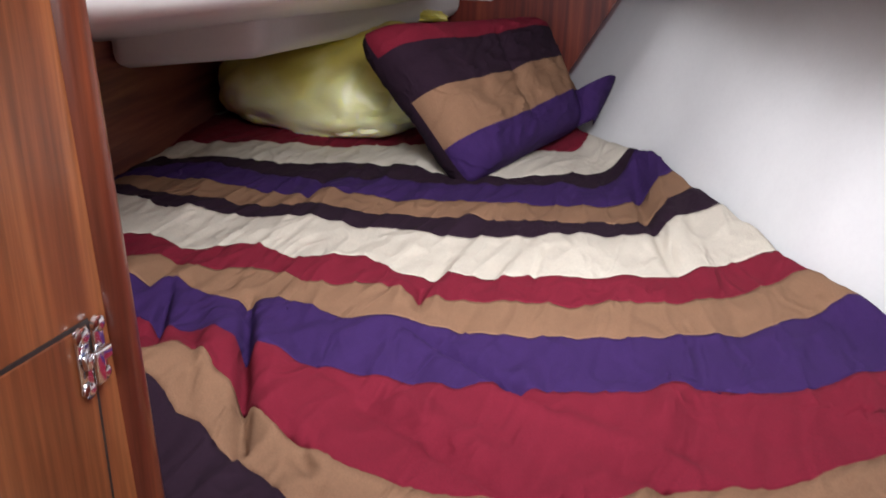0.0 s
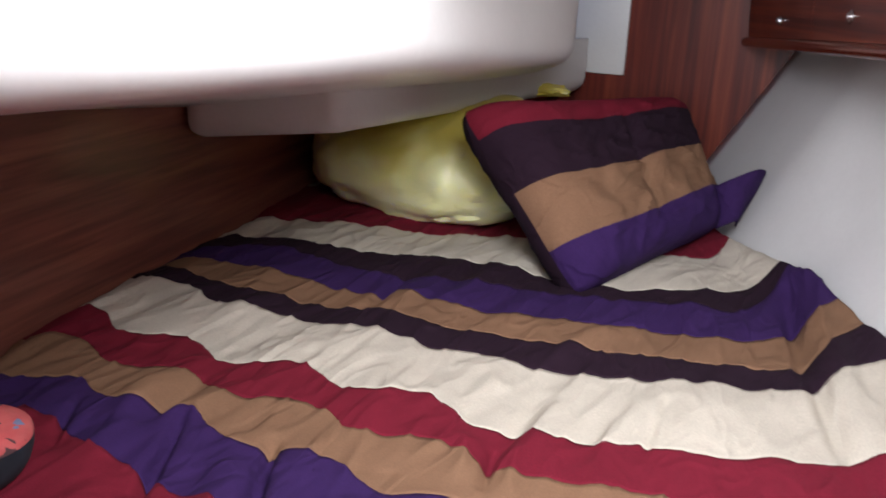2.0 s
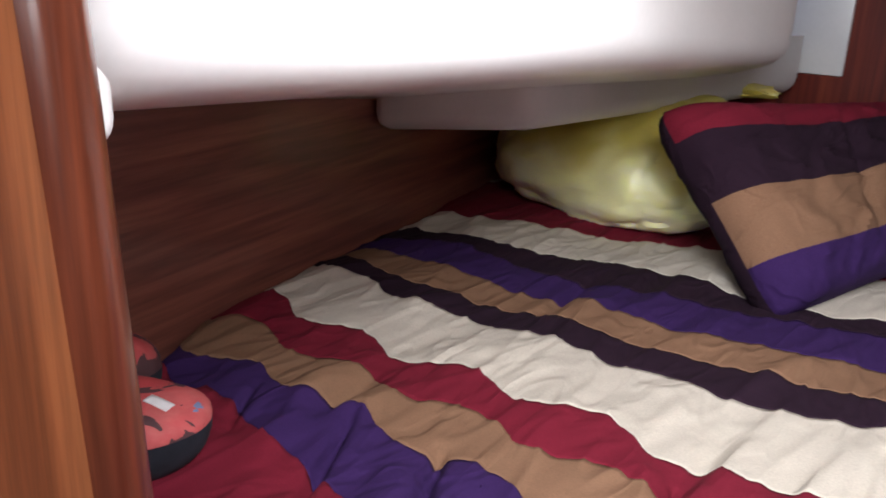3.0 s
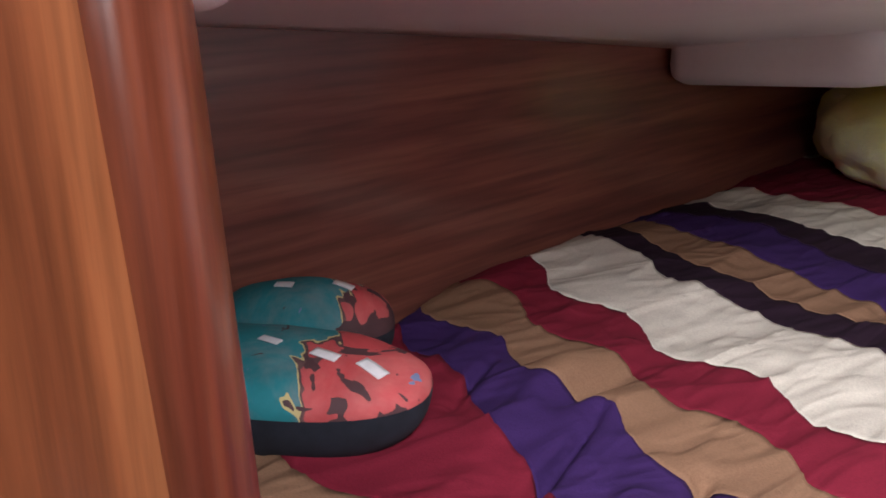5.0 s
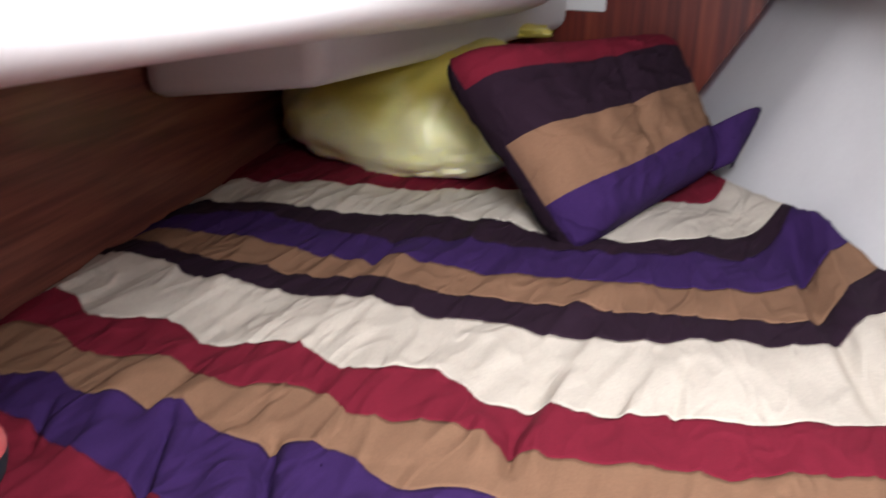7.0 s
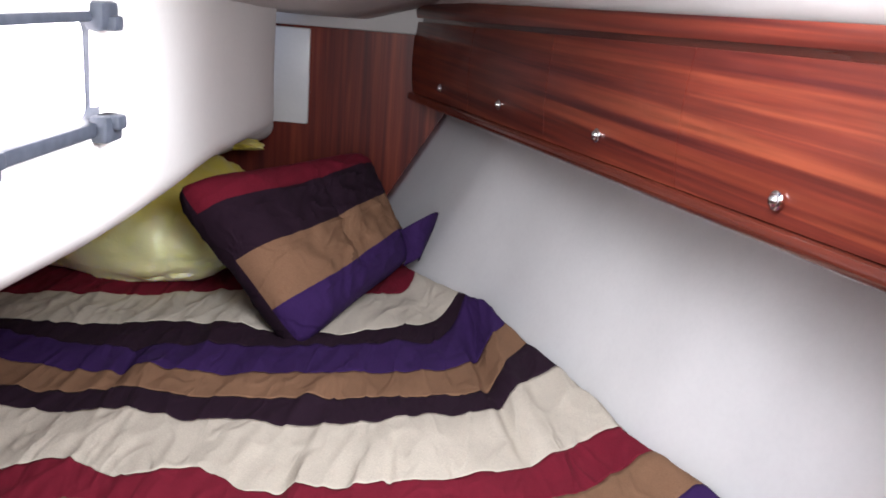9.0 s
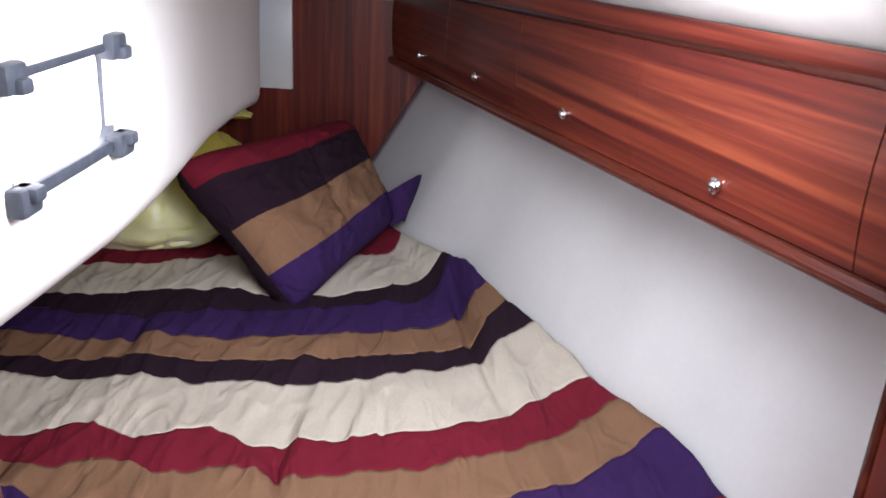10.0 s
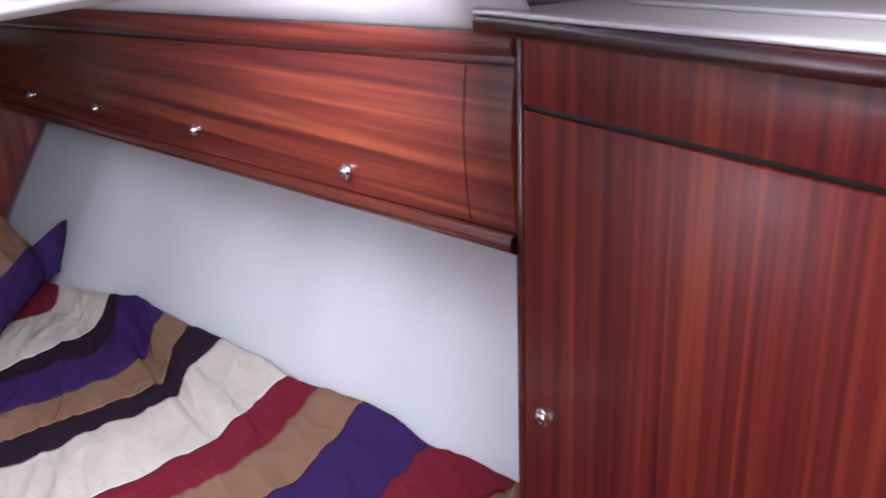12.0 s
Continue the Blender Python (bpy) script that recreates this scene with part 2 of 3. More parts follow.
tagged(part("wall_foot", bm, M["wood_dark"]), "mahogany bulkhead at the foot of the berth", "wall", kind="structure")

# hull side
bm = bmesh.new()
rows = []
for j in range(45):
    y = 0.45 + (BULK - 0.45) * j / 44
    rows.append([(hull_x(y, z), y, z) for z in np.linspace(-0.30, 0.85, 14)])
sheet_of(bm, rows)
ob = part("wall_hull", bm, M["liner"])
sd = ob.modifiers.new("thickness", "SOLIDIFY")
sd.thickness, sd.offset = 0.03, 1
tagged(ob, "white textured vinyl lining on the sloping hull side", "wall", kind="structure")

# deckhead over the berth with an assumed hatch opening, higher one over the entry
HX0, HX1, HY0, HY1 = 0.10, 0.62, 0.42, 1.00
bm = bmesh.new()
xs = [-0.30, -0.08, HX0, HX1, 0.80, 1.0, 1.45]
ys = [0.30, HY0, 0.78, HY1, 1.2, 1.5, 1.8, 2.1, 2.4, BULK]
grid = [[bm.verts.new((x, y, deck_z(x, y))) for x in xs] for y in ys]
for j in range(len(ys) - 1):
    for k in range(len(xs) - 1):
        if not (xs[k] == HX0 and HY0 <= ys[j] < HY1) and not (xs[k] >= 0.80 and ys[j] < 0.78):
            bm.faces.new((grid[j][k], grid[j][k + 1], grid[j + 1][k + 1], grid[j + 1][k]))
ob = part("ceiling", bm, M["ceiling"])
sd = ob.modifiers.new("thickness", "SOLIDIFY")
sd.thickness, sd.offset = 0.02, 1
tagged(ob, "off-white deckhead sloping down towards the stern", "ceiling", kind="structure")

bm = bmesh.new()
box(bm, -0.20, 0.42, -1.5, 0.30, 1.16, 1.19)
box(bm, 0.96, 1.7, -1.5, 0.30, 1.16, 1.19)
box(bm, 0.42, 0.96, -1.5, -0.36, 1.16, 1.19)
box(bm, 0.42, 0.96, 0.18, 0.30, 1.16, 1.19)
box(bm, 0.80, 1.7, 0.30, 0.80, 1.16, 1.19)
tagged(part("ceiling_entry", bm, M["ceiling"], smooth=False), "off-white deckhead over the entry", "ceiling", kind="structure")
bm = bmesh.new()
box(bm, -0.30, 0.80, 0.285, 0.30, 0.90, 1.16)
box(bm, 0.80, 0.815, 0.285, 0.78, 0.925, 1.16)
box(bm, 0.80, 1.7, 0.78, 0.795, 0.925, 1.16)
tagged(part("wall_riser", bm, M["ceiling"], smooth=False), "off-white step in the deckhead", "wall", kind="structure")
bm = bmesh.new()
box(bm, -0.2, 0.05, -1.5, -1.46, FLOOR, 1.16)
box(bm, 0.79, 1.7, -1.5, -1.46, FLOOR, 1.16)
box(bm, 0.05, 0.79, -1.5, -1.46, FLOOR, 0.29)
box(bm, 0.05, 0.79, -1.5, -1.46, 0.99, 1.16)
tagged(part("wall_entry", bm, M["wood_v"], smooth=False), "mahogany bulkhead behind the entry", "wall", kind="structure")
bm = bmesh.new()
box(bm, 1.66, 1.7, -1.46, BULK, FLOOR, 1.16)
tagged(part("wall_outboard", bm, M["liner"], smooth=False), "white lined hull side", "wall", kind="structure")

# white side between the lockers and the deck
bm = bmesh.new()
rows = []
for j in range(12):
    y = 0.695 + (BULK - 0.002 - 0.695) * j / 11
    x = locker_x(y) + 0.030
    rows.append([(x - 0.08 * k, y, rail_top(y) - 0.010 + (deck_z(x, y) + 0.02 - rail_top(y)) * k) for k in (0, 0.5, 1)])
sheet_of(bm, rows)
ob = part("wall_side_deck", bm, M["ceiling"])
sd = ob.modifiers.new("thickness", "SOLIDIFY")
sd.thickness, sd.offset = 0.01, 0
tagged(ob, "off-white lining between the lockers and the deckhead", "wall", kind="structure")

# white flange of the cockpit moulding on the aft bulkhead
bm = bmesh.new()
box(bm, -0.75, -0.268, BULK - 0.016, BULK - 0.001, 0.355, 0.664, 0.006)
tagged(part("trim_flange", bm, M["gelcoat"]), "white gelcoat flange on the aft bulkhead", "trim", kind="structure")
bm = bmesh.new()
box(bm, -0.75, 0.30, BULK - 0.03, BULK - 0.001, 0.672, 0.80, 0.008)
tagged(part("trim_cove", bm, M["ceiling"]), "off-white cove over the aft bulkhead", "trim", kind="structure")

# ---- cockpit moulding ----
moulding = empty("cockpit_moulding", "white gelcoat cockpit moulding hanging over the berth", "moulding", kind="structure")
SIDE, WY0, WY1, WZ0, WZ1 = -0.105, 0.645, 0.888, 0.638, 0.747


def under_z(x, y):   # underside of the moulding, falling inboard and aft
    return 0.494 + 0.140 * (x - SIDE) - (y - 0.9) * (0.028 + 0.058 * (SIDE - x))


# plan: along the side, round the aft corner, then inboard
plan = [(SIDE, 0.477, 1, 0), (SIDE, 0.57, 1, 0), (SIDE, WY0, 1, 0), (SIDE, WY1, 1, 0), (SIDE - 0.012, 1.04, 1, 0), (SIDE - 0.036, 1.23, 0.99, 0.14), (SIDE - 0.066, 1.42, 0.99, 0.14), (SIDE - 0.094, 1.60, 0.99, 0.14), (SIDE - 0.116, 1.88, 1, 0)]
R = 0.13
for k in range(9):
    a = math.pi / 2 * k / 8
    plan.append((SIDE - 0.120 - R + R * math.cos(a), 2.06 + R * math.sin(a), math.cos(a), math.sin(a)))
plan += [(-0.55, 2.19, 0, 1), (-0.85, 2.19, 0, 1), (wall_x(2.2) + 0.01, 2.19, 0, 1)]
bm = bmesh.new()
rows = []
for x, y, nx, ny in plan:
    zb = under_z(x, y)
    col = [(x + nx * 0.012 * h, y + ny * 0.012 * h, z) for z, h in ((0.90, 1.6), (WZ1, 0.4), (WZ0, 0.15), (zb + 0.045, 0))]
    for k in range(1, 7):
        a = math.pi / 2 * k / 6
        col.append((x - nx * 0.045 * (1 - math.cos(a)), y - ny * 0.045 * (1 - math.cos(a)), zb + 0.045 - 0.045 * math.sin(a)))
    rows.append(col)
vs = [[bm.verts.new(p) for p in r] for r in rows]
for j in range(len(vs) - 1):
    for k in range(len(vs[0]) - 1):
        if not (plan[j][1] == WY0 and k == 1):
            bm.faces.new((vs[j][k], vs[j][k + 1], vs[j + 1][k + 1], vs[j + 1][k]))
# underside to the inboard bulkhead
last = [c[-1].co.copy() for c in vs]
low = [c[-1] for c in vs]
for step in range(1, 7):
    nxt = []
    for p in last:
        xw = wall_x(min(p.y, 2.15)) + 0.004
        x = p.x + (xw - p.x) * step / 6
        nxt.append(bm.verts.new((x, p.y, under_z(x, p.y))))
    for j in range(len(low) - 1):
        try:
            bm.faces.new((low[j], nxt[j], nxt[j + 1], low[j + 1]))
        except ValueError:
            pass
    low = nxt
bmesh.ops.remove_doubles(bm, verts=bm.verts, dist=0.0005)
shell = part("shell", bm, M["gelcoat"], moulding)
sd = shell.modifiers.new("thickness", "SOLIDIFY")
sd.thickness, sd.offset = 0.012, 1

# rounded lobe of the moulding beside the post
bm = bmesh.new()
box(bm, -0.190, -0.098, 0.477, 0.519, 0.475, 0.90, 0.020, 6)
part("end_lobe", bm, M["gelcoat"], moulding)

# lower step of the moulding at the stern
bm = bmesh.new()
vs = prism(bm, [(-0.925, 1.57), (-0.56, 1.66), (-0.36, 2.70), (-1.162, 2.70)], lambda x, y: 0.243 + 0.11 * (x + 0.94), 0.46)
es = [e for e in bm.edges if min(v.co.z for v in e.verts) < 0.40]
bmesh.ops.bevel(bm, geom=es, offset=0.040, segments=5, affect="EDGES", profile=0.5)
part("lower_step", bm, M["gelcoat"], moulding)

# ---- portlight in the moulding's side ----
port = empty("window_1", "small opening portlight with grey plastic dogs and bright daylight", "window", kind="structure")


def rounded_rect(y0, y1, z0, z1, r, n=6):
    pts = []
    for cy, cz, a0 in ((y1 - r, z1 - r, 0), (y0 + r, z1 - r, 90), (y0 + r, z0 + r, 180), (y1 - r, z0 + r, 270)):
        for k in range(n + 1):
            a = radians(a0 + 90 * k / n)
            pts.append((cy + r * math.cos(a), cz + r * math.sin(a)))
    return pts


def ring(bm, x0, x1, outer, inner):
    """A frame between two outlines, x0 at the back and x1 at the front."""
    loops = [[(x, y, z) for y, z in o] for x, o in ((x0, outer), (x1, outer), (x1, inner), (x0, inner), (x0, outer))]
    sheet_of(bm, loops, closed=True)
    bmesh.ops.remove_doubles(bm, verts=bm.verts, dist=1e-5)


bm = bmesh.new()
ring(bm, SIDE - 0.004, SIDE + 0.0125, rounded_rect(WY0 - 0.004, WY1 + 0.008, WZ0 - 0.008, WZ1 + 0.010, 0.022), rounded_rect(WY0 + 0.002, WY1 + 0.001, WZ0 + 0.003, WZ1 + 0.001, 0.018))
part("window_frame", bm, M["grey"], port, "thin dark grey plastic frame")
bm = bmesh.new()
ring(bm, SIDE - 0.006, SIDE + 0.009, rounded_rect(WY0 - 0.022, WY1 + 0.016, WZ0 - 0.036, WZ1 + 0.020, 0.030), rounded_rect(WY0 - 0.005, WY1 + 0.009, WZ0 - 0.007, WZ1 + 0.009, 0.022))
part("window_flange", bm, M["gelcoat"], port, "white outer flange")
for z0, z1, nm in ((WZ1 - 0.001, WZ1 + 0.010, "top_bar"), (WZ0 - 0.013, WZ0 + 0.003, "bottom_bar")):
    bm = bmesh.new()
    box(bm, SIDE + 0.010, SIDE + 0.020, WY0 + 0.01, WY1 - 0.008, z0, z1, 0.003)
    part(nm, bm, M["grey"], port, "dark grey bar")
for y in (WY0 + 0.004, WY1 - 0.004):
    for z, s in ((WZ1 + 0.005, 1), (WZ0 - 0.005, -1)):
        bm = bmesh.new()
        box(bm, SIDE + 0.010, SIDE + 0.032, y - 0.020, y + 0.020, z - 0.015, z + 0.015, 0.005)
        box(bm, SIDE + 0.012, SIDE + 0.040, y - 0.008, y + 0.014, z - 0.008 - 0.007 * s, z + 0.008 - 0.007 * s, 0.004)
        part("dog", bm, M["grey"], port, "grey plastic window dog")
m = Mat("acrylic_pane", 0.02)
m.colour((0.96, 0.94, 0.96))
m.b.inputs["Transmission Weight"].default_value = 1.0
m.b.inputs["IOR"].default_value = 1.02
M["pane"] = m.m
bm = bmesh.new()
box(bm, SIDE - 0.004, SIDE - 0.001, WY0, WY1, WZ0, WZ1)
ob = part("pane", bm, M["pane"], port, smooth=False)
ob.visible_shadow = False
for k in range(2):
    bm = bmesh.new()
    lathe(bm, [(0.0045, 0), (0.0045, 0.002), (0.003, 0.003)], 10, Matrix.Translation((SIDE + 0.0085, 0.715 + 0.075 * k, WZ1 + 0.022)) @ pose(0, 0, 0, 0, 90, 0))
    part("screw_cap", bm, M["laminate"], port, "beige screw cap")

m = Mat("daylight_outside", 0.9)
em = m.n.new("ShaderNodeEmission")
em.inputs[0].default_value = (1.0, 0.97, 1.0, 1)
em.inputs[1].default_value = 9.0
m.link(em.outputs[0], m.n["Material Output"].inputs["Surface"])
M["daylight"] = m.m
bm = bmesh.new()
box(bm, -0.156, -0.150, 0.56, 1.06, 0.58, 0.80)
tagged(part("backdrop_cockpit", bm, M["daylight"], smooth=False), "bright white daylight outside the portlight", "backdrop", kind="structure")

# ---- entry side: panel, post and cupboard door ----
RAKE = 0.045         # the post leans forward
bm = bmesh.new()
box(bm, -0.112, -0.050, -1.46, 0.470, FLOOR, 1.16)
for v in bm.verts:
    v.co.y -= RAKE * (v.co.z - 0.2) * (v.co.y > 0)
panel = tagged(part("wall_entry_side", bm, M["wood_panel"], smooth=False), "orange-brown varnished mahogany panel beside the entry", "wall", kind="structure")

bm = bmesh.new()
rows = []
for z in np.linspace(FLOOR, 1.16, 30):
    r = []
    for k in range(15):
        a = radians(-95 + 190 * k / 14)
        r.append((-0.070 + 0.036 * math.cos(a), 0.4740 + 0.0220 * math.sin(a) - RAKE * (z - 0.2), z))
    rows.append(r)
sheet_of(bm, rows, closed=True)
tagged(part("trim_post", bm, M["wood_post"]), "rounded red-brown mahogany corner post", "trim", kind="structure")

cup = empty("cupboard_door", "flush mahogany cupboard door closed with a chrome latch", "cupboard door", at=(-0.050, 0.173, -0.072))
bm = bmesh.new()
box(bm, -0.0915, -0.0885, -0.30, 0.4525, -0.62, 0.214, 0.0012, 1)
ob = part("door_panel", bm, M["wood_panel"], cup)
ob.location = (0.092, -0.2, 0.1)
bm = bmesh.new()
box(bm, -0.0915, -0.0902, -0.304, 0.4565, -0.624, 0.2185)
ob = part("gap", bm, M["gasket"], cup, "dark gap round the door", smooth=False)
ob.location = (0.092, -0.2, 0.1)


def at_cup(bm, name, mat, label=""):
    ob = part(name, bm, mat, latch)
    ob.location = (0.092, -0.2, 0.1)
    if label:
        tagged(ob, label)
    return ob


latch = new("latch")
latch.parent = cup
tagged(latch, "chromed over-centre latch")
bm = bmesh.new()
box(bm, -0.088, -0.0845, 0.430, 0.4475, 0.150, 0.216, 0.0015)
lathe(bm, [(0.009, -0.002), (0.009, 0.0030), (0.006, 0.005), (0.002, 0.0055)], 16, Matrix.Translation((-0.0855, 0.4388, 0.208)) @ pose(0, 0, 0, 0, 90, 0))
lathe(bm, [(0.008, -0.002), (0.008, 0.0030), (0.005, 0.005), (0.002, 0.0055)], 16, Matrix.Translation((-0.0855, 0.4388, 0.152)) @ pose(0, 0, 0, 0, 90, 0))
at_cup(bm, "base_plate", M["chrome"])
bm = bmesh.new()
box(bm, -0.0905, -0.0850, 0.4545, 0.4690, 0.160, 0.216, 0.0015)
lathe(bm, [(0.008, -0.002), (0.008, 0.0030), (0.005, 0.005), (0.002, 0.0055)], 16, Matrix.Translation((-0.0855, 0.4618, 0.212)) @ pose(0, 0, 0, 0, 90, 0))
lathe(bm, [(0.0075, -0.002), (0.0075, 0.0030), (0.005, 0.005), (0.002, 0.0055)], 16, Matrix.Translation((-0.0855, 0.4618, 0.160)) @ pose(0, 0, 0, 0, 90, 0))
at_cup(bm, "keeper_plate", M["chrome"])
bm = bmesh.new()
vs = box(bm, -0.0845, -0.0760, 0.432, 0.468, 0.176, 0.190, 0.003)
vs = box(bm, -0.0780, -0.0730, 0.440, 0.452, 0.158, 0.192, 0.002)
at_cup(bm, "lever", M["chrome"])

# ---- locker row along the hull ----

def locker_quad(bm, y0, y1, f0, f1, proud, bulge=0.0, ny=6, nz=7, depth=0.016):
    """A slab on the locker front between y0 and y1 and heights f0(y), f1(y); proud of the carcass."""
    n = Vector((-1, -0.3627, 0)).normalized()
    front, back = [], []
    for i in range(ny + 1):
        y = y0 + (y1 - y0) * i / ny
        fr, bk = [], []
        for k in range(nz + 1):
            s = k / nz
            z = f0(y) + (f1(y) - f0(y)) * s
            off = proud + bulge * 4 * s * (1 - s)
            b = Vector((locker_x(y), y, z))
            fr.append(b + n * off)
            bk.append(b + n * (proud - depth))
        front.append(fr)
        back.append(bk)
    va = [[bm.verts.new(p) for p in r] for r in front]
    vb = [[bm.verts.new(p) for p in r] for r in back]
    for g, flip in ((va, False), (vb, True)):
        for i in range(ny):
            for k in range(nz):
                q = (g[i][k], g[i + 1][k], g[i + 1][k + 1], g[i][k + 1])
                bm.faces.new(q[::-1] if flip else q)
    for i in range(ny):
        bm.faces.new((va[i][0], vb[i][0], vb[i + 1][0], va[i + 1][0]))
        bm.faces.new((va[i][nz], va[i + 1][nz], vb[i + 1][nz], vb[i][nz]))
    for k in range(nz):
        bm.faces.new((va[0][k], va[0][k + 1], vb[0][k + 1], vb[0][k]))
        bm.faces.new((va[ny][k], vb[ny][k], vb[ny][k + 1], va[ny][k + 1]))


lockers = empty("hull_lockers", "row of glossy mahogany lockers with chrome push knobs along the hull", "lockers")
bm = bmesh.new()
prism(bm, [(locker_x(0.695) + 0.016, 0.695), (1.45, 0.695), (0.75, BULK - 0.002), (locker_x(BULK) + 0.016, BULK - 0.002)], lambda x, y: locker_bot(y) + 0.004, lambda x, y: rail_top(y) - 0.008)
part("carcass", bm, M["wood_rail"], lockers, smooth=False)
SEAMS = [0.695, 0.771, 1.237, 1.705, 2.180, 2.735]
for y0, y1 in zip(SEAMS, SEAMS[1:]):
    bm = bmesh.new()
    locker_quad(bm, y0 + 0.0012, y1 - 0.0012, lambda y: locker_bot(y) + 0.020, lambda y: locker_top(y) - 0.008, 0.0, 0.008)
    part("filler_panel" if y0 < 0.7 else "locker_door", bm, M["wood_y"], lockers)
bm = bmesh.new()
n = Vector((-1, -0.3627, 0)).normalized()
rows = []
for i in range(30):
    y = 0.695 + (BULK - 0.003 - 0.695) * i / 29
    b = Vector((locker_x(y), y, locker_bot(y) + 0.006))
    rows.append([b + n * (0.002 + 0.012 * math.cos(a)) + Vector((0, 0, 0.013 * math.sin(a))) for a in np.linspace(0, 2 * math.pi, 14, endpoint=False)])
sheet_of(bm, rows, closed=True)
part("bottom_rail", bm, M["wood_rail"], lockers, "dark rounded bottom rail")
bm = bmesh.new()
locker_quad(bm, 0.695, BULK - 0.003, lambda y: locker_top(y) + 0.004, rail_top, 0.004, 0.004, 20, 4)
part("top_rail", bm, M["wood_y"], lockers, "glossy top rail above a dark groove")


def knob(name, m, parent=None, label=""):
    bm = bmesh.new()
    lathe(bm, [(0.0125, 0.0), (0.0125, 0.0025), (0.0110, 0.0040), (0.0092, 0.0044), (0.0086, 0.0038), (0.0083, 0.0066), (0.0066, 0.0086), (0.0036, 0.0096), (0.001, 0.0099)], 24, m)
    return part(name, bm, M["chrome"], parent, label)


for y, z in ((1.015, 0.594), (1.475, 0.587), (1.950, 0.568), (2.410, 0.545)):
    p = Vector((locker_x(y), y, z)) + n * 0.0070
    knob("push_knob", Matrix.Translation(p) @ n.to_track_quat("Z", "Y").to_matrix().to_4x4(), lockers, "chrome push knob")

# ---- wardrobe ----
WC = Vector((0.812, 0.697, 0))
WD = Vector((math.sin(radians(10)), -math.cos(radians(10)), 0))
WN = Vector((-math.cos(radians(10)), -math.sin(radians(10)), 0))
wbase = Matrix((( WD.x, -WN.x, 0, WC.x), (WD.y, -WN.y, 0, WC.y), (0, 0, 1, 0), (0, 0, 0, 1)))


def wpart(name, boxes, mat, parent, label="", r=0.0):
    bm = bmesh.new()
    for a in boxes:
        box(bm, *a, r)
    put(bm, bm.verts, wbase)
    return part(name, bm, mat, parent, label, smooth=r > 0)


wardrobe = empty("wardrobe", "tall glossy red mahogany wardrobe with a closed door beside the berth", "wardrobe")
TOP = 0.822
wpart("carcass", [(0.0, 1.0, 0.016, 0.42, FLOOR, TOP)], M["wood_door"], wardrobe)
wpart("stile", [(0.0, 0.013, 0.0, 0.018, FLOOR, TOP)], M["wood_rail"], wardrobe, "dark upright edge strip", 0.003)
wpart("upper_panel", [(0.0145, 0.98, 0.002, 0.018, 0.7350, TOP - 0.002)], M["wood_door"], wardrobe, "", 0.002)
wd = wpart("door", [(0.0145, 0.62, 0.002, 0.018, FLOOR + 0.12, 0.7285)], M["wood_door"], wardrobe, "", 0.002)
wpart("side_panel", [(0.6235, 0.98, 0.002, 0.018, FLOOR + 0.12, 0.7285)], M["wood_door"], wardrobe, "", 0.002)
wpart("groove", [(0.0135, 0.98, 0.010, 0.017, FLOOR + 0.1, 0.80)], M["gasket"], wardrobe, "dark groove over the door")
wpart("top", [(-0.065, 1.0, 0.0, 0.42, TOP, TOP + 0.010)], M["laminate"], wardrobe, "beige laminate top")
wpart("edge_strip", [(-0.060, 1.0, -0.016, 0.006, TOP - 0.014, TOP + 0.008)], M["wood_rail"], wardrobe, "dark varnished edge moulding", 0.006)
wpart("lip", [(-0.064, 1.0, -0.012, 0.012, TOP + 0.0083, TOP + 0.0140)], M["gelcoat"], wardrobe, "white lip along the top edge", 0.003)
wpart("fiddle", [(0.02, 1.0, 0.150, 0.158, TOP + 0.010, TOP + 0.016)], M["gelcoat"], wardrobe, "thin white strip", 0.003)
kp = wbase @ Vector((0.052, 0.002, 0.343))
knob("push_knob", Matrix.Translation(kp) @ WN.to_track_quat("Z", "Y").to_matrix().to_4x4(), wd, "chrome push knob")

# ---- berth ----
berth = empty("berth", "built-in double berth with a white-sheeted mattress", "bed")
edge = [(wall_x(0.477) + 0.002, 0.478), (-0.030, 0.478), (-0.028, 0.43), (0.60, 0.43), (0.79, 0.60), (1.0, 0.75)]
out = edge + [(hull_x(y, -0.06) - 0.004, y) for y in np.linspace(0.9, BULK - 0.004, 24)] + [(wall_x(BULK) + 0.004, BULK - 0.004)]
bm = bmesh.new()
prism(bm, out, FLOOR, -0.17)
part("base", bm, M["wood_v"], berth, "mahogany berth front", smooth=False)
bm = bmesh.new()
prism(bm, out, -0.168, -0.055)
bmesh.ops.bevel(bm, geom=[e for e in bm.edges if all(v.co.z > -0.06 for v in e.verts)], offset=0.02, segments=3, affect="EDGES", profile=0.5)
part("mattress", bm, M["sheet"], berth, "white-sheeted mattress")

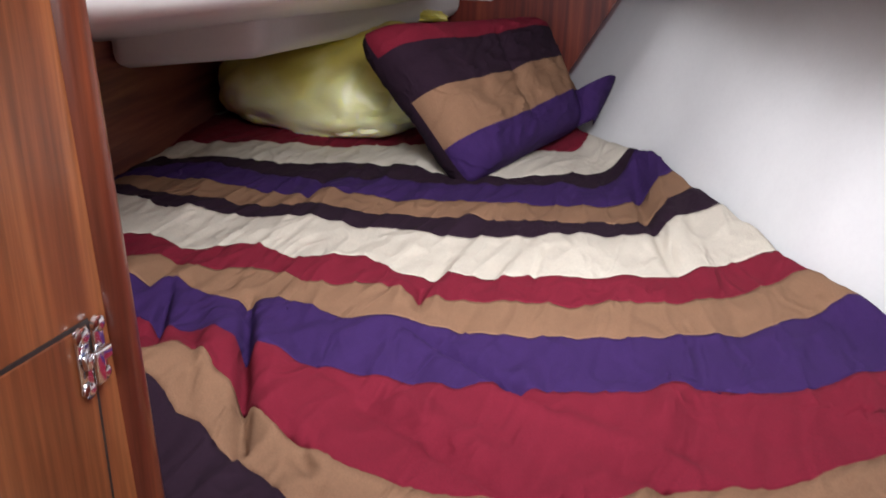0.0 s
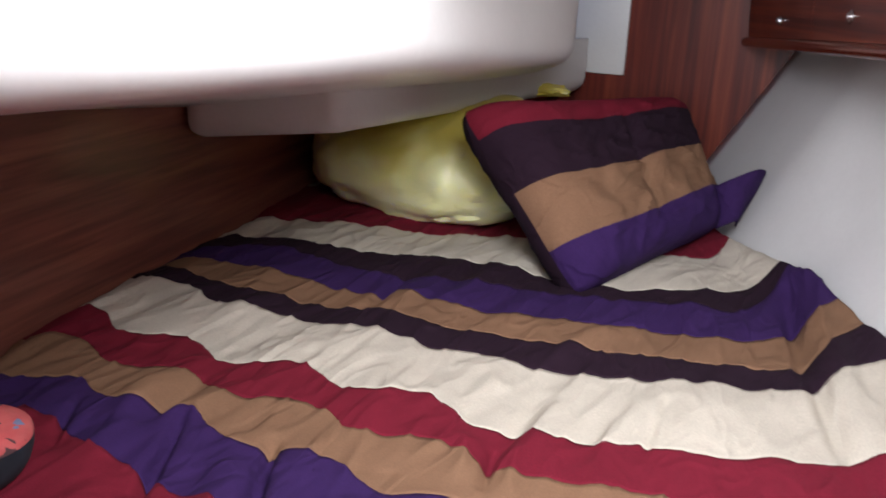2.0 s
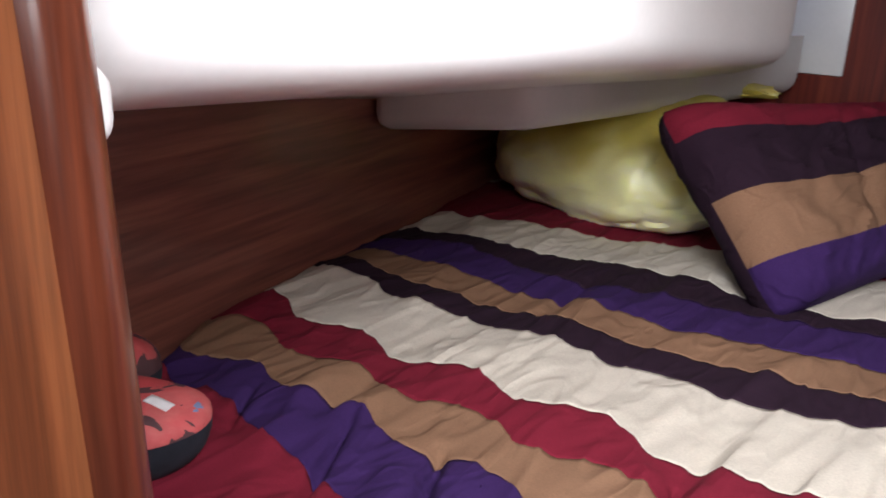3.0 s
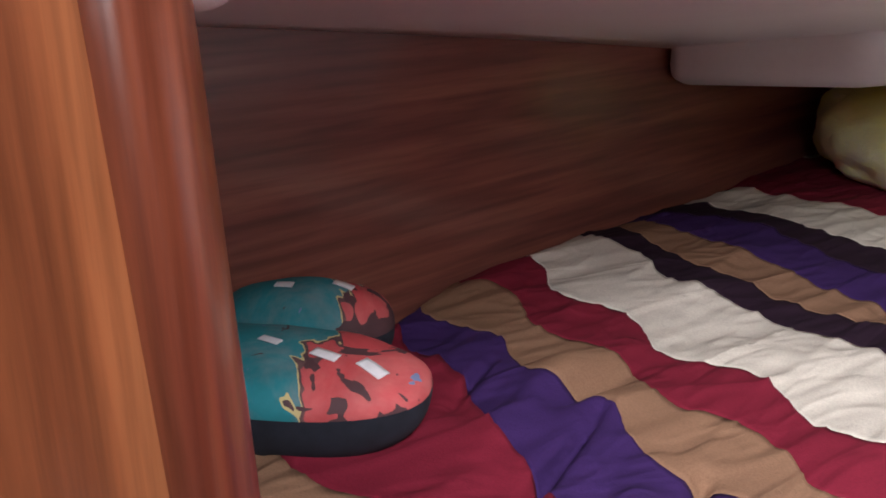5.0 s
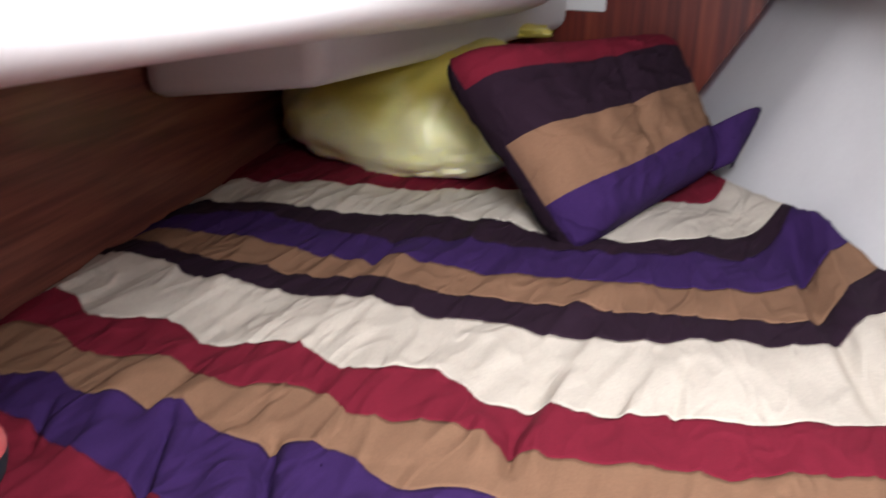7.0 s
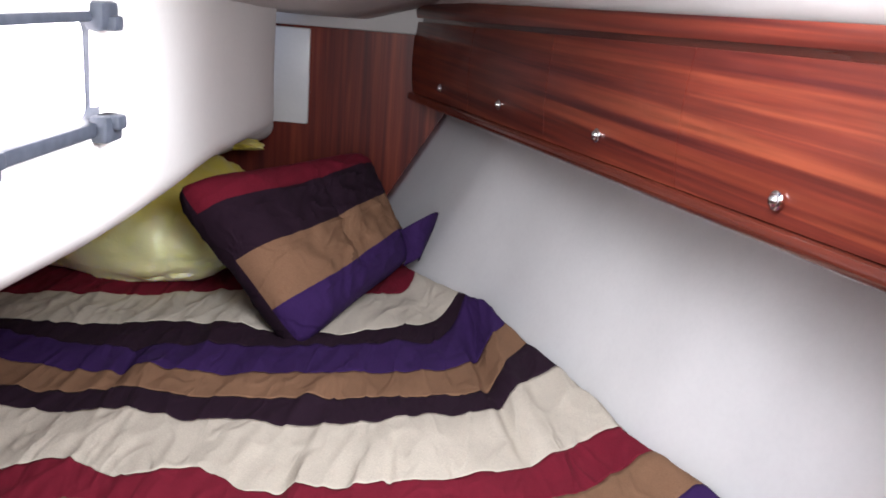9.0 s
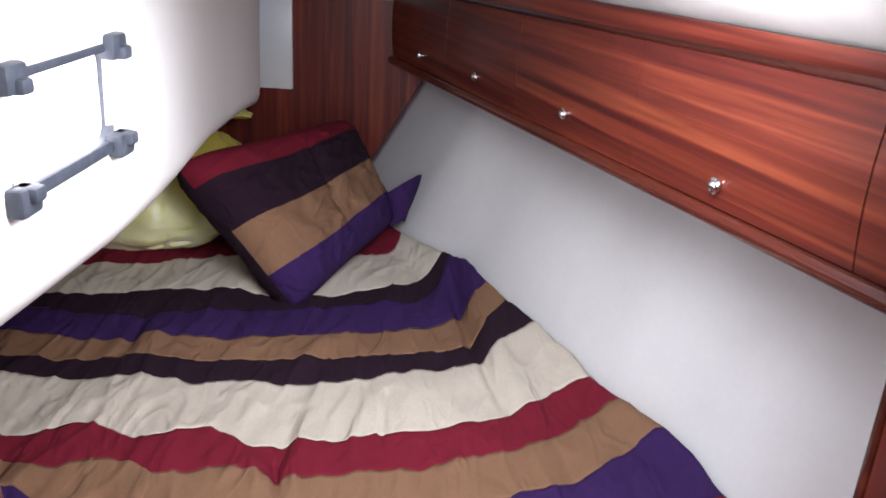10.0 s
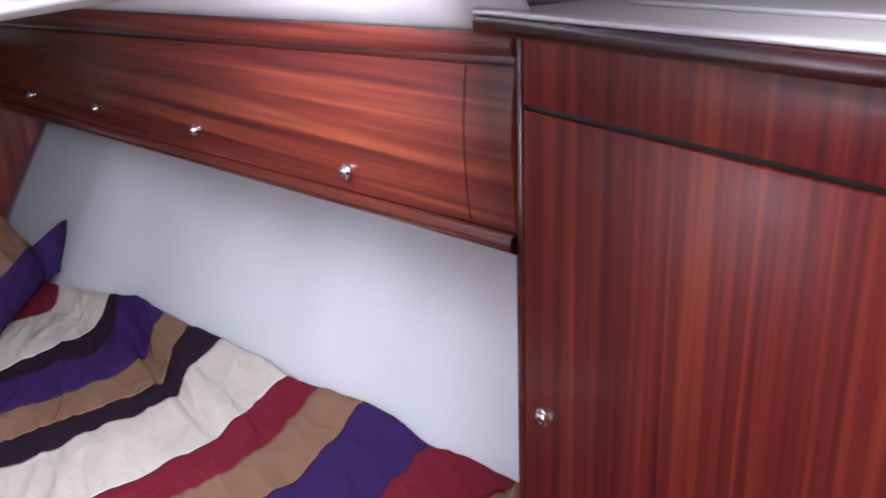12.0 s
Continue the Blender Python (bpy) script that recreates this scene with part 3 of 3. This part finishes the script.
# ---- quilt ----
CREASES = [  # x0, y0, x1, y1, width, height
    (-0.40, 1.66, -0.365, 1.45, 0.016, -0.020), (-0.335, 1.63, -0.315, 1.44, 0.035, 0.016),
    (0.365, 1.98, 0.43, 1.62, 0.030, 0.028), (0.43, 1.62, 0.505, 1.32, 0.030, 0.018), (0.325, 1.97, 0.385, 1.62, 0.016, -0.018), (0.385, 1.62, 0.462, 1.33, 0.014, -0.016), (0.70, 1.33, 0.80, 1.19, 0.035, 0.022),
    (-0.415, 1.06, -0.400, 0.93, 0.016, -0.022), (-0.455, 1.05, -0.440, 0.92, 0.030, 0.022), (-0.365, 1.06, -0.36, 0.95, 0.026, 0.014),
    (-0.215, 0.98, 0.005, 0.58, 0.009, -0.042), (-0.165, 0.93, 0.05, 0.60, 0.032, 0.016), (-0.255, 0.95, -0.06, 0.62, 0.032, 0.018), (-0.20, 0.80, -0.09, 0.62, 0.010, -0.012),
    (-0.36, 0.97, -0.23, 0.73, 0.009, -0.030), (-0.325, 0.93, -0.20, 0.74, 0.026, 0.012), (-0.43, 0.92, -0.33, 0.76, 0.026, 0.010), (-0.52, 0.93, -0.44, 0.80, 0.008, -0.012),
    (0.085, 0.955, 0.34, 0.80, 0.012, -0.024), (0.10, 0.91, 0.36, 0.775, 0.030, 0.012), (0.06, 0.80, 0.13, 0.66, 0.030, -0.014),
    (0.04, 1.30, 0.055, 1.08, 0.014, -0.013), (0.09, 1.28, 0.10, 1.12, 0.024, 0.010), (0.21, 1.42, 0.25, 1.24, 0.012, -0.007),
    (-0.55, 1.40, -0.56, 1.28, 0.022, 0.014), (-0.46, 1.25, -0.42, 1.06, 0.04, -0.008), (-0.18, 1.26, -0.14, 1.05, 0.05, 0.012),
    (0.50, 0.98, 0.47, 0.78, 0.03, 0.012), (0.05, 1.58, 0.01, 1.40, 0.018, 0.010), (0.30, 1.92, 0.28, 1.74, 0.018, 0.010),
    (0.045, 1.115, 0.07, 1.02, 0.008, -0.020), (0.075, 1.12, 0.10, 1.03, 0.010, 0.010), (0.015, 1.11, 0.03, 1.02, 0.012, 0.008),
    (0.10, 0.73, 0.33, 0.61, 0.011, -0.013), (0.12, 0.76, 0.36, 0.64, 0.024, 0.008), (0.30, 0.81, 0.56, 0.70, 0.018, 0.009), (0.0, 0.67, 0.13, 0.54, 0.010, -0.012), (0.42, 0.71, 0.60, 0.60, 0.012, -0.011),
    (0.215, 1.36, 0.225, 1.18, 0.007, -0.010), (0.18, 1.34, 0.17, 1.20, 0.010, 0.006), (0.66, 1.40, 0.78, 1.20, 0.05, 0.018), (0.25, 2.13, 0.45, 1.86, 0.035, 0.026),
]


def quilt_z(x, y):
    z = 0.0
    P3 = Vector((x * 5.0, y * 1.7, 0.0))
    z += 0.015 * noise.noise(P3)
    z += 0.009 * noise.noise(Vector((x * 11.0 + 3.1, y * 2.6, 4.0)))
    z += 0.0056 * noise.noise(Vector((x * 26.0, y * 6.0 + 7.7, 9.0)))
    z += 0.0016 * noise.noise(Vector((x * 60.0, y * 22.0, 2.0)))
    z += 0.0045 * (1 - abs(noise.noise(Vector((x * 7.0 + 0.8 * noise.noise(Vector((x * 3, y * 3, 0))), y * 1.9, 40.0))))) ** 7
    z += 0.0048 * (1 - abs(noise.noise(Vector((x * 15.0, y * 4.5, 50.0))))) ** 9
    z -= 0.0065 * (1 - abs(noise.noise(Vector((x * 5.0 + y * 5.0, y * 2.6 - x * 2.0, 80.0))))) ** 12 * smooth(1.0, 0.85, y)
    for x0, y0, x1, y1, w, h in CREASES:
        dx, dy = x1 - x0, y1 - y0
        t = ((x - x0) * dx + (y - y0) * dy) / (dx * dx + dy * dy)
        tc = min(1.0, max(0.0, t))
        ex, ey = x - x0 - tc * dx, y - y0 - tc * dy
        d2 = (ex * ex + ey * ey) / (w * w)
        if d2 < 9:
            z += h * math.exp(-d2) * (0.15 + 0.85 * math.sin(math.pi * (0.12 + 0.76 * tc)))
    # hump of the turned corner at the foot
    z += 0.055 * math.exp(-((x + 0.20) / 0.10) ** 2 - ((y - 0.64) / 0.13) ** 2)
    return z


def hull_edge(y):
    return hull_x(y, 0.0) - 0.006 if y > 0.93 else interp(y, (0.40, 0.6, 0.93), (0.60, 0.76, 0.94))


def quilt_left(y):
    return interp(y, (0.40, 0.56, 0.82, 0.96, 1.10, 1.37, 1.60, 1.90, 2.10, 2.75), (-0.58, -0.61, -0.70, -0.775, -0.815, -0.885, -0.930, -0.992, -1.035, -1.17))


def along(u, ys):
    """A seam's place along the berth at u, from the inboard edge (0) to the hull (1): a smooth curve through its eight stations."""
    i = max(k for k in range(7) if U[k] <= u or k == 0)
    t = (u - U[i]) / (U[i + 1] - U[i])

    def slope(k):
        return (ys[min(k + 1, 7)] - ys[max(k - 1, 0)]) / (U[min(k + 1, 7)] - U[max(k - 1, 0)]) * (U[i + 1] - U[i])

    return (2 * t ** 3 - 3 * t * t + 1) * ys[i] + (t ** 3 - 2 * t * t + t) * slope(i) + (3 * t * t - 2 * t ** 3) * ys[i + 1] + (t ** 3 - t * t) * slope(i + 1)


def ripple(x, y):    # gathers that pull the seams to and fro
    w = math.cos(2 * math.pi * (x + 0.9 * (y - 1.1) + 0.49) / 0.225) * smooth(0.12, 0.0, x) * smooth(1.45, 1.25, y) * smooth(0.82, 0.95, y)
    s = 0.018 * w - 0.009 * (1 - abs(noise.noise(Vector((x * 6.5, y * 0.9, 70.0))))) ** 5 + 0.003
    return s + 0.008 * noise.noise(Vector((x * 9.0, y * 1.2, 20.0))) + 0.006 * noise.noise(Vector((x * 24.0, y * 3.0, 30.0))) + 0.0016 * noise.noise(Vector((x * 130.0, y * 20.0, 60.0)))


quilt = empty("quilt", "rumpled quilt sewn of purple, claret, tan, cream and plum bands", "quilt")
NX = 280
for (colour, lower), (_, upper) in zip(BANDS, BANDS[1:]):
    n_rows = max(6, int((upper[3] - lower[3]) / 0.0075))
    verts, ok = [], []
    ends = [(along(i / (NX - 1), lower), along(i / (NX - 1), upper)) for i in range(NX)]
    for j in range(n_rows + 1):
        for i in range(NX):
            u = i / (NX - 1)
            y0 = ends[i][0] + (ends[i][1] - ends[i][0]) * j / n_rows
            yc = min(max(y0, 0.30), 2.74)
            xl, xr = quilt_left(yc), hull_edge(yc)
            x = xl + (xr - xl) * u
            y = y0 + ripple(x, yc)
            dl, dr = x - xl, xr - x
            z = quilt_z(x, y) + 0.008 + 0.028 * smooth(0.15, 0.02, dr) * smooth(1.25, 1.6, y)
            z -= (0.020 + 0.025 * smooth(1.15, 0.9, y)) * (1 - smooth(0.0, 0.065, dl)) ** 1.5
            z -= 0.016 * (1 - smooth(0.0, 0.025, dr)) ** 1.5
            z -= 0.055 * (1 - smooth(0.44, 0.50, y))
            verts.append((x, y, max(z, -0.051)))
            ok.append((0.44 if x > -0.02 else 0.485) <= y <= 2.71)
    faces = []
    for j in range(n_rows):
        for i in range(NX - 1):
            f = (j * NX + i, j * NX + i + 1, (j + 1) * NX + i + 1, (j + 1) * NX + i)
            if all(ok[k] for k in f):
                faces.append(f)
    if not faces:
        continue
    me = bpy.data.meshes.new("band")
    me.from_pydata(verts, [], faces)
    bmq = bmesh.new()
    bmq.from_mesh(me)
    bmesh.ops.delete(bmq, geom=[v for v in bmq.verts if not v.link_faces], context="VERTS")
    bmq.to_mesh(me)
    bmq.free()
    me.uv_layers.new(name="stripe")
    me.materials.append(COTTON[colour])
    me.shade_smooth()
    ob = new("band", me)
    ob.parent = quilt
    word = {CREAM: "cream", CLARET: "claret", TAN: "tan", PURPLE: "purple", PLUM: "dark plum"}[colour]
    tagged(ob, word + " brushed cotton band")
    sd = ob.modifiers.new("thickness", "SOLIDIFY")
    sd.thickness, sd.offset = 0.006, -1

# ---- pillow ----
A, B, C, D = Vector((-0.360, 1.762, 0.356)), Vector((-0.048, 1.742, -0.010)), Vector((0.128, 2.310, 0.035)), Vector((-0.050, 2.450, 0.330))
pn = ((C - B).cross(A - B)).normalized()
if pn.y > 0:
    pn = -pn
me = bpy.data.meshes.new("pillow")
bmp = bmesh.new()
uvl = bmp.loops.layers.uv.new("stripe")
NU, NV = 60, 44
sides = []
for side in (1, -1):
    g = []
    for j in range(NV + 1):
        v = j / NV
        r = []
        for i in range(NU + 1):
            u = i / NU
            e = max(0.0, (1 - (2 * u - 1) ** 6) * (1 - (2 * v - 1) ** 6))
            uu = u + 0.030 * (1 - (2 * v - 1) ** 2) * (1 - 2 * u) * 0.8
            vv2 = v + 0.035 * (1 - (2 * u - 1) ** 2) * (1 - 2 * v) * 0.8
            crn = 0.07 * ((2 * u - 1) * (2 * v - 1)) ** 6
            uu, vv2 = uu + crn * (0.5 - uu), vv2 + crn * (0.5 - vv2)
            p = (B * (1 - uu) + C * uu) * (1 - vv2) + (A * (1 - uu) + D * uu) * vv2
            h = 0.088 * e ** 0.50
            h += e * (0.010 * noise.noise(Vector((u * 4, v * 3, 5 * side))) + 0.006 * noise.noise(Vector((u * 14, v * 5, 8))) + 0.011 * (1 - abs(noise.noise(Vector((u * 5 + v * 3, v * 6 - u * 2, 12 + side))))) ** 6 + 0.006 * (1 - abs(noise.noise(Vector((u * 11 - v * 5, v * 9, 15))))) ** 5)
            h += -0.014 * math.exp(-((u - 0.50 - 0.10 * (v - 0.4)) / 0.025) ** 2) * smooth(0.1, 0.35, v) * smooth(0.95, 0.7, v) * (side > 0)
            r.append(bmp.verts.new(p + pn * h * side))
        g.append(r)
    sides.append(g)
for g, side in zip(sides, (1, -1)):
    for j in range(NV):
        for i in range(NU):
            f = bmp.faces.new((g[j][i], g[j][i + 1], g[j + 1][i + 1], g[j + 1][i]))
            for lp, (a, c) in zip(f.loops, ((i, j), (i + 1, j), (i + 1, j + 1), (i, j + 1))):
                u, v = a / NU, c / NV
                lp[uvl].uv = (u, v + 0.02 * math.sin(u * 5) + 0.006 * noise.noise(Vector((u * 12, v, 1)))) if side > 0 else (u, 0.6 + 0.1 * v)
bmesh.ops.remove_doubles(bmp, verts=bmp.verts, dist=0.0004)
pillow = empty("pillow", "plump pillow in a purple, tan, plum and claret striped case", "pillow")
body = part("case", bmp, M["pillow"], pillow)

# open end of the pillowcase, a loose flap towards the hull
bmf = bmesh.new()
uvl = bmf.loops.layers.uv.new("stripe")
tip, low_tip = Vector((0.205, 2.385, 0.178)), Vector((0.170, 2.290, 0.060))
rows = []
for j in range(13):
    v = j / 12
    vb = 0.02 + 0.24 * v
    inner = (B * 0.14 + C * 0.86) * (1 - vb) + (A * 0.14 + D * 0.86) * vb + pn * 0.088 * max(0.0, (1 - 0.72 ** 6) * (1 - (2 * vb - 1) ** 6)) ** 0.5
    outer = low_tip * (1 - v) + tip * v
    r = []
    for i in range(9):
        u = i / 8
        p = inner * (1 - u) + outer * u
        r.append(p + pn * (0.004 + 0.050 * math.sin(math.pi * u ** 0.75) * (0.6 + 0.4 * v) + 0.006 * math.sin(u * 5.0 + v * 4) * smooth(0.0, 0.4, u)))
    rows.append(r)
vs = [[bmf.verts.new(p) for p in r] for r in rows]
for j in range(12):
    for i in range(8):
        f = bmf.faces.new((vs[j][i], vs[j][i + 1], vs[j + 1][i + 1], vs[j + 1][i]))
        for lp, (a, c) in zip(f.loops, ((i, j), (i + 1, j), (i + 1, j + 1), (i, j + 1))):
            lp[uvl].uv = (1.0, 0.1)
flap = part("flap", bmf, M["pillow"], pillow, "loose open end of the pillowcase")
sd = flap.modifiers.new("thickness", "SOLIDIFY")
sd.thickness = 0.004

# ---- yellow bag ----
m = Mat("yellow_plastic", 0.36)
crk = m.noise(m.coords((1, 1, 1.6)), 14, 4, 0.6, 0.6)
big = m.noise(m.coords(), 5.0, 2)
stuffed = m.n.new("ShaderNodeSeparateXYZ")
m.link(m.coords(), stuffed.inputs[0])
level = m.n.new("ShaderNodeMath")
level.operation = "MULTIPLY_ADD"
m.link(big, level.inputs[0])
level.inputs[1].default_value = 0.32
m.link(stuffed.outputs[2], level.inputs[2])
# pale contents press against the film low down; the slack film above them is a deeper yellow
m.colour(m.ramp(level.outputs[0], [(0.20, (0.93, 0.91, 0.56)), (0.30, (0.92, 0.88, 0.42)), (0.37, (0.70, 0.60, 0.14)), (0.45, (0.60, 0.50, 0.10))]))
m.b.inputs["Subsurface Weight"].default_value = 0.7
m.b.inputs["Subsurface Radius"].default_value = (0.06, 0.055, 0.015)
m.b.inputs["Coat Weight"].default_value = 0.12
m.b.inputs["Coat Roughness"].default_value = 0.3
m.bump(crk, 0.28, 0.012)
M["bag"] = m.m
bag = empty("plastic_bag", "stuffed translucent yellow plastic bag lying behind the pillow", "bag")
bm = bmesh.new()
bmesh.ops.create_icosphere(bm, subdivisions=5, radius=1.0)
for v in bm.verts:
    p = v.co.copy()
    sx = 0.375 * math.copysign(abs(p.x) ** 0.80, p.x)
    sy = 0.285 * math.copysign(abs(p.y) ** 0.85, p.y)
    sz = 0.172 * math.copysign(abs(p.z) ** 0.80, p.z)
    q = Vector((sx, sy, sz))
    crease = (1 - abs(noise.noise(p * 3.1 + Vector((4, 1, 2))))) ** 5
    q *= 1 + 0.06 * noise.noise(p * 2.0) + 0.035 * noise.noise(p * 5.0) - 0.045 * crease + 0.012 * (1 - abs(noise.noise(p * 8.0))) ** 4
    # slumps onto the quilt, narrower towards the tied end
    q.z = max(q.z + 0.118, 0.0)
    top = smooth(0.10, 0.30, q.z)
    q.x = q.x * (1 - 0.12 * top) + 0.03 * top
    q.y *= 1 - 0.25 * top
    q.z += 0.045 * smooth(-0.05, 0.3, q.x) * top
    v.co = Vector((-0.656, 2.268, 0.012)) + Matrix.Rotation(radians(-14), 3, "Z") @ q
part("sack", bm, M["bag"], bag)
bm = bmesh.new()
bmesh.ops.create_icosphere(bm, subdivisions=3, radius=1.0)
for v in bm.verts:
    p = v.co.copy()
    v.co = Vector((-0.42, 2.45, 0.325)) + Vector((0.085 * p.x, 0.035 * p.y, 0.018 * p.z)) * (1 + 0.35 * noise.noise(p * 3.0))
part("tied_end", bm, M["bag"], bag, "crumpled tied end of the bag")

# ---- printed cushions ----
def print_fabric():
    m = Mat("printed_cushion", 0.75)
    co = m.coords()
    n1 = m.noise(co, 7.0, 4, 0.65, 0.5)
    n2 = m.noise(co, 26.0, 3, 0.6, 0.3)
    sep = m.n.new("ShaderNodeSeparateXYZ")
    m.link(co, sep.inputs[0])
    ad = m.n.new("ShaderNodeMath")
    ad.operation = "MULTIPLY_ADD"
    m.link(n1, ad.inputs[0])
    ad.inputs[1].default_value = 0.30
    m.link(sep.outputs[1], ad.inputs[2])
    base = m.ramp(ad.outputs[0], [(0.0, (0.012, 0.20, 0.23)), (0.192, (0.55, 0.47, 0.20)), (0.199, (0.05, 0.025, 0.03)), (0.206, (0.48, 0.055, 0.06)), (0.5, (0.55, 0.07, 0.065))], "CONSTANT")
    n3 = m.noise(co, 13.0, 3, 0.7, 0.8)
    near_seam = m.n.new("ShaderNodeMapRange")
    for k, v in ((1, 0.064), (2, 0.090), (3, 0.17), (4, 0.0)):
        near_seam.inputs[k].default_value = v
    m.link(sep.outputs[2], near_seam.inputs[0])
    grown = m.n.new("ShaderNodeMath")
    m.link(n3, grown.inputs[0])
    m.link(near_seam.outputs[0], grown.inputs[1])
    base = m.mix(m.ramp(m.noise(co, 9.0, 5, 0.7, 0.4), [(0.45, (0.0,) * 3), (0.7, (0.28,) * 3)]), base, (0.62, 0.30, 0.26))
    blots = m.ramp(grown.outputs[0], [(0.0, (0.0,) * 3), (0.615, (1.0,) * 3)], "CONSTANT")
    specks = m.ramp(n2, [(0.0, (0.0,) * 3), (0.70, (1.0,) * 3)], "CONSTANT")
    c = m.mix(blots, base, (0.075, 0.030, 0.034))
    c = m.mix(specks, c, (0.16, 0.20, 0.34))
    fade = m.noise(co, 30.0, 4)
    m.colour(m.mix(0.5, c, m.ramp(fade, [(0.35, (0.75,) * 3), (0.65, (1.15,) * 3)]), "MULTIPLY"))
    m.bump(m.noise(co, 300, 2), 0.2, 0.001)
    return m.m


M["print"] = print_fabric()
m = Mat("navy_velour", 0.9)
m.colour(m.ramp(m.noise(m.coords(), 40, 3), [(0.3, (0.006, 0.008, 0.014)), (0.7, (0.014, 0.018, 0.03))]))
M["navy"] = m.m
m = Mat("white_print", 0.8)
m.colour(m.ramp(m.noise(m.coords(), 60, 3), [(0.3, (0.62, 0.60, 0.60)), (0.7, (0.78, 0.76, 0.76))]))
M["white_print"] = m.m


def outline(a, rx, ry):
    c, s = math.cos(a), math.sin(a)
    return rx * math.copysign(abs(c) ** 0.85, c), ry * math.copysign(abs(s) ** 0.9, s)


def cushion(label, rx, ry, seam, h, low, marks, tag):
    ob = empty("cushion", label, "cushion", "printed cushions")
    for name, mat, sg in (("printed_top", M["print"], 1), ("dark_underside", M["navy"], -1)):
        bm = bmesh.new()
        rows = []
        for k in range(15):
            t = k / 14
            r = []
            for i in range(56):
                a = 2 * math.pi * i / 56
                ox, oy = outline(a, rx, ry)
                e = 1.0 if sg > 0 else 0.42
                x, y = ox * math.cos(t * math.pi / 2) ** e, oy * math.cos(t * math.pi / 2) ** e
                z = seam + (h if sg > 0 else -low) * math.sin(t * math.pi / 2) ** 0.9
                if sg > 0:
                    z += 0.004 * noise.noise(Vector((x * 20, y * 20, h * 50))) * math.sin(t * math.pi)
                z = max(z, 0.0)
                r.append((x, y, z))
            rows.append(r)
        sheet_of(bm, rows, closed=True)
        bmesh.ops.remove_doubles(bm, verts=bm.verts, dist=0.0008)
        part(name, bm, mat, ob)

    def top_z(x, y):
        ang = math.atan2(y / ry, x / rx)
        ox, oy = outline(ang, rx, ry)
        f = min(1.0, math.hypot(x, y) / max(1e-6, math.hypot(ox, oy)))
        return seam + h * math.sin(math.acos(f)) ** 0.9

    for mx, my, turn, ln, wd_ in marks:
        bm = bmesh.new()
        ct, st = math.cos(radians(turn)), math.sin(radians(turn))
        rows = []
        for k in range(9):
            r = []
            for e in range(4):
                px, py = ln * (k / 8 - 0.5), wd_ * (e / 3 - 0.5)
                qx, qy_ = mx + px * ct - py * st, my + px * st + py * ct
                r.append((qx, qy_, top_z(qx, qy_) + 0.0022))
            rows.append(r)
        sheet_of(bm, rows)
        mk = part("print_mark", bm, M["white_print"], ob, "white printed bar")
        sd2 = mk.modifiers.new("thickness", "SOLIDIFY")
        sd2.thickness = 0.0012
    if tag:
        bm = bmesh.new()
        box(bm, tag[0], tag[0] + 0.004, tag[1] - 0.014, tag[1] + 0.014, seam - 0.006, seam + 0.003, 0.001)
        part("label_tag", bm, M["white_print"], ob, "small white sewn tag")
    return ob


c1 = cushion("round bead cushion with teal and red printed top and navy underside", 0.090, 0.180, 0.070, 0.038, 0.070,
             [(-0.004, 0.004, 70, 0.026, 0.011), (0.012, 0.070, 75, 0.030, 0.015), (0.019, 0.122, 60, 0.032, 0.017)], (0.0785, 0.037))
c1.matrix_world = Matrix.Translation((-0.530, 0.644, -0.006)) @ pose(0, 0, 0, 0, 0, -40)
c2 = cushion("round bead cushion with blue and red printed top behind another cushion", 0.065, 0.120, 0.062, 0.062, 0.062,
             [(0.005, 0.055, 70, 0.026, 0.013), (0.010, -0.020, 75, 0.024, 0.012)], None)
c2.matrix_world = Matrix.Translation((-0.690, 0.745, -0.030)) @ pose(0, 0, 0, 0, 0, -25)
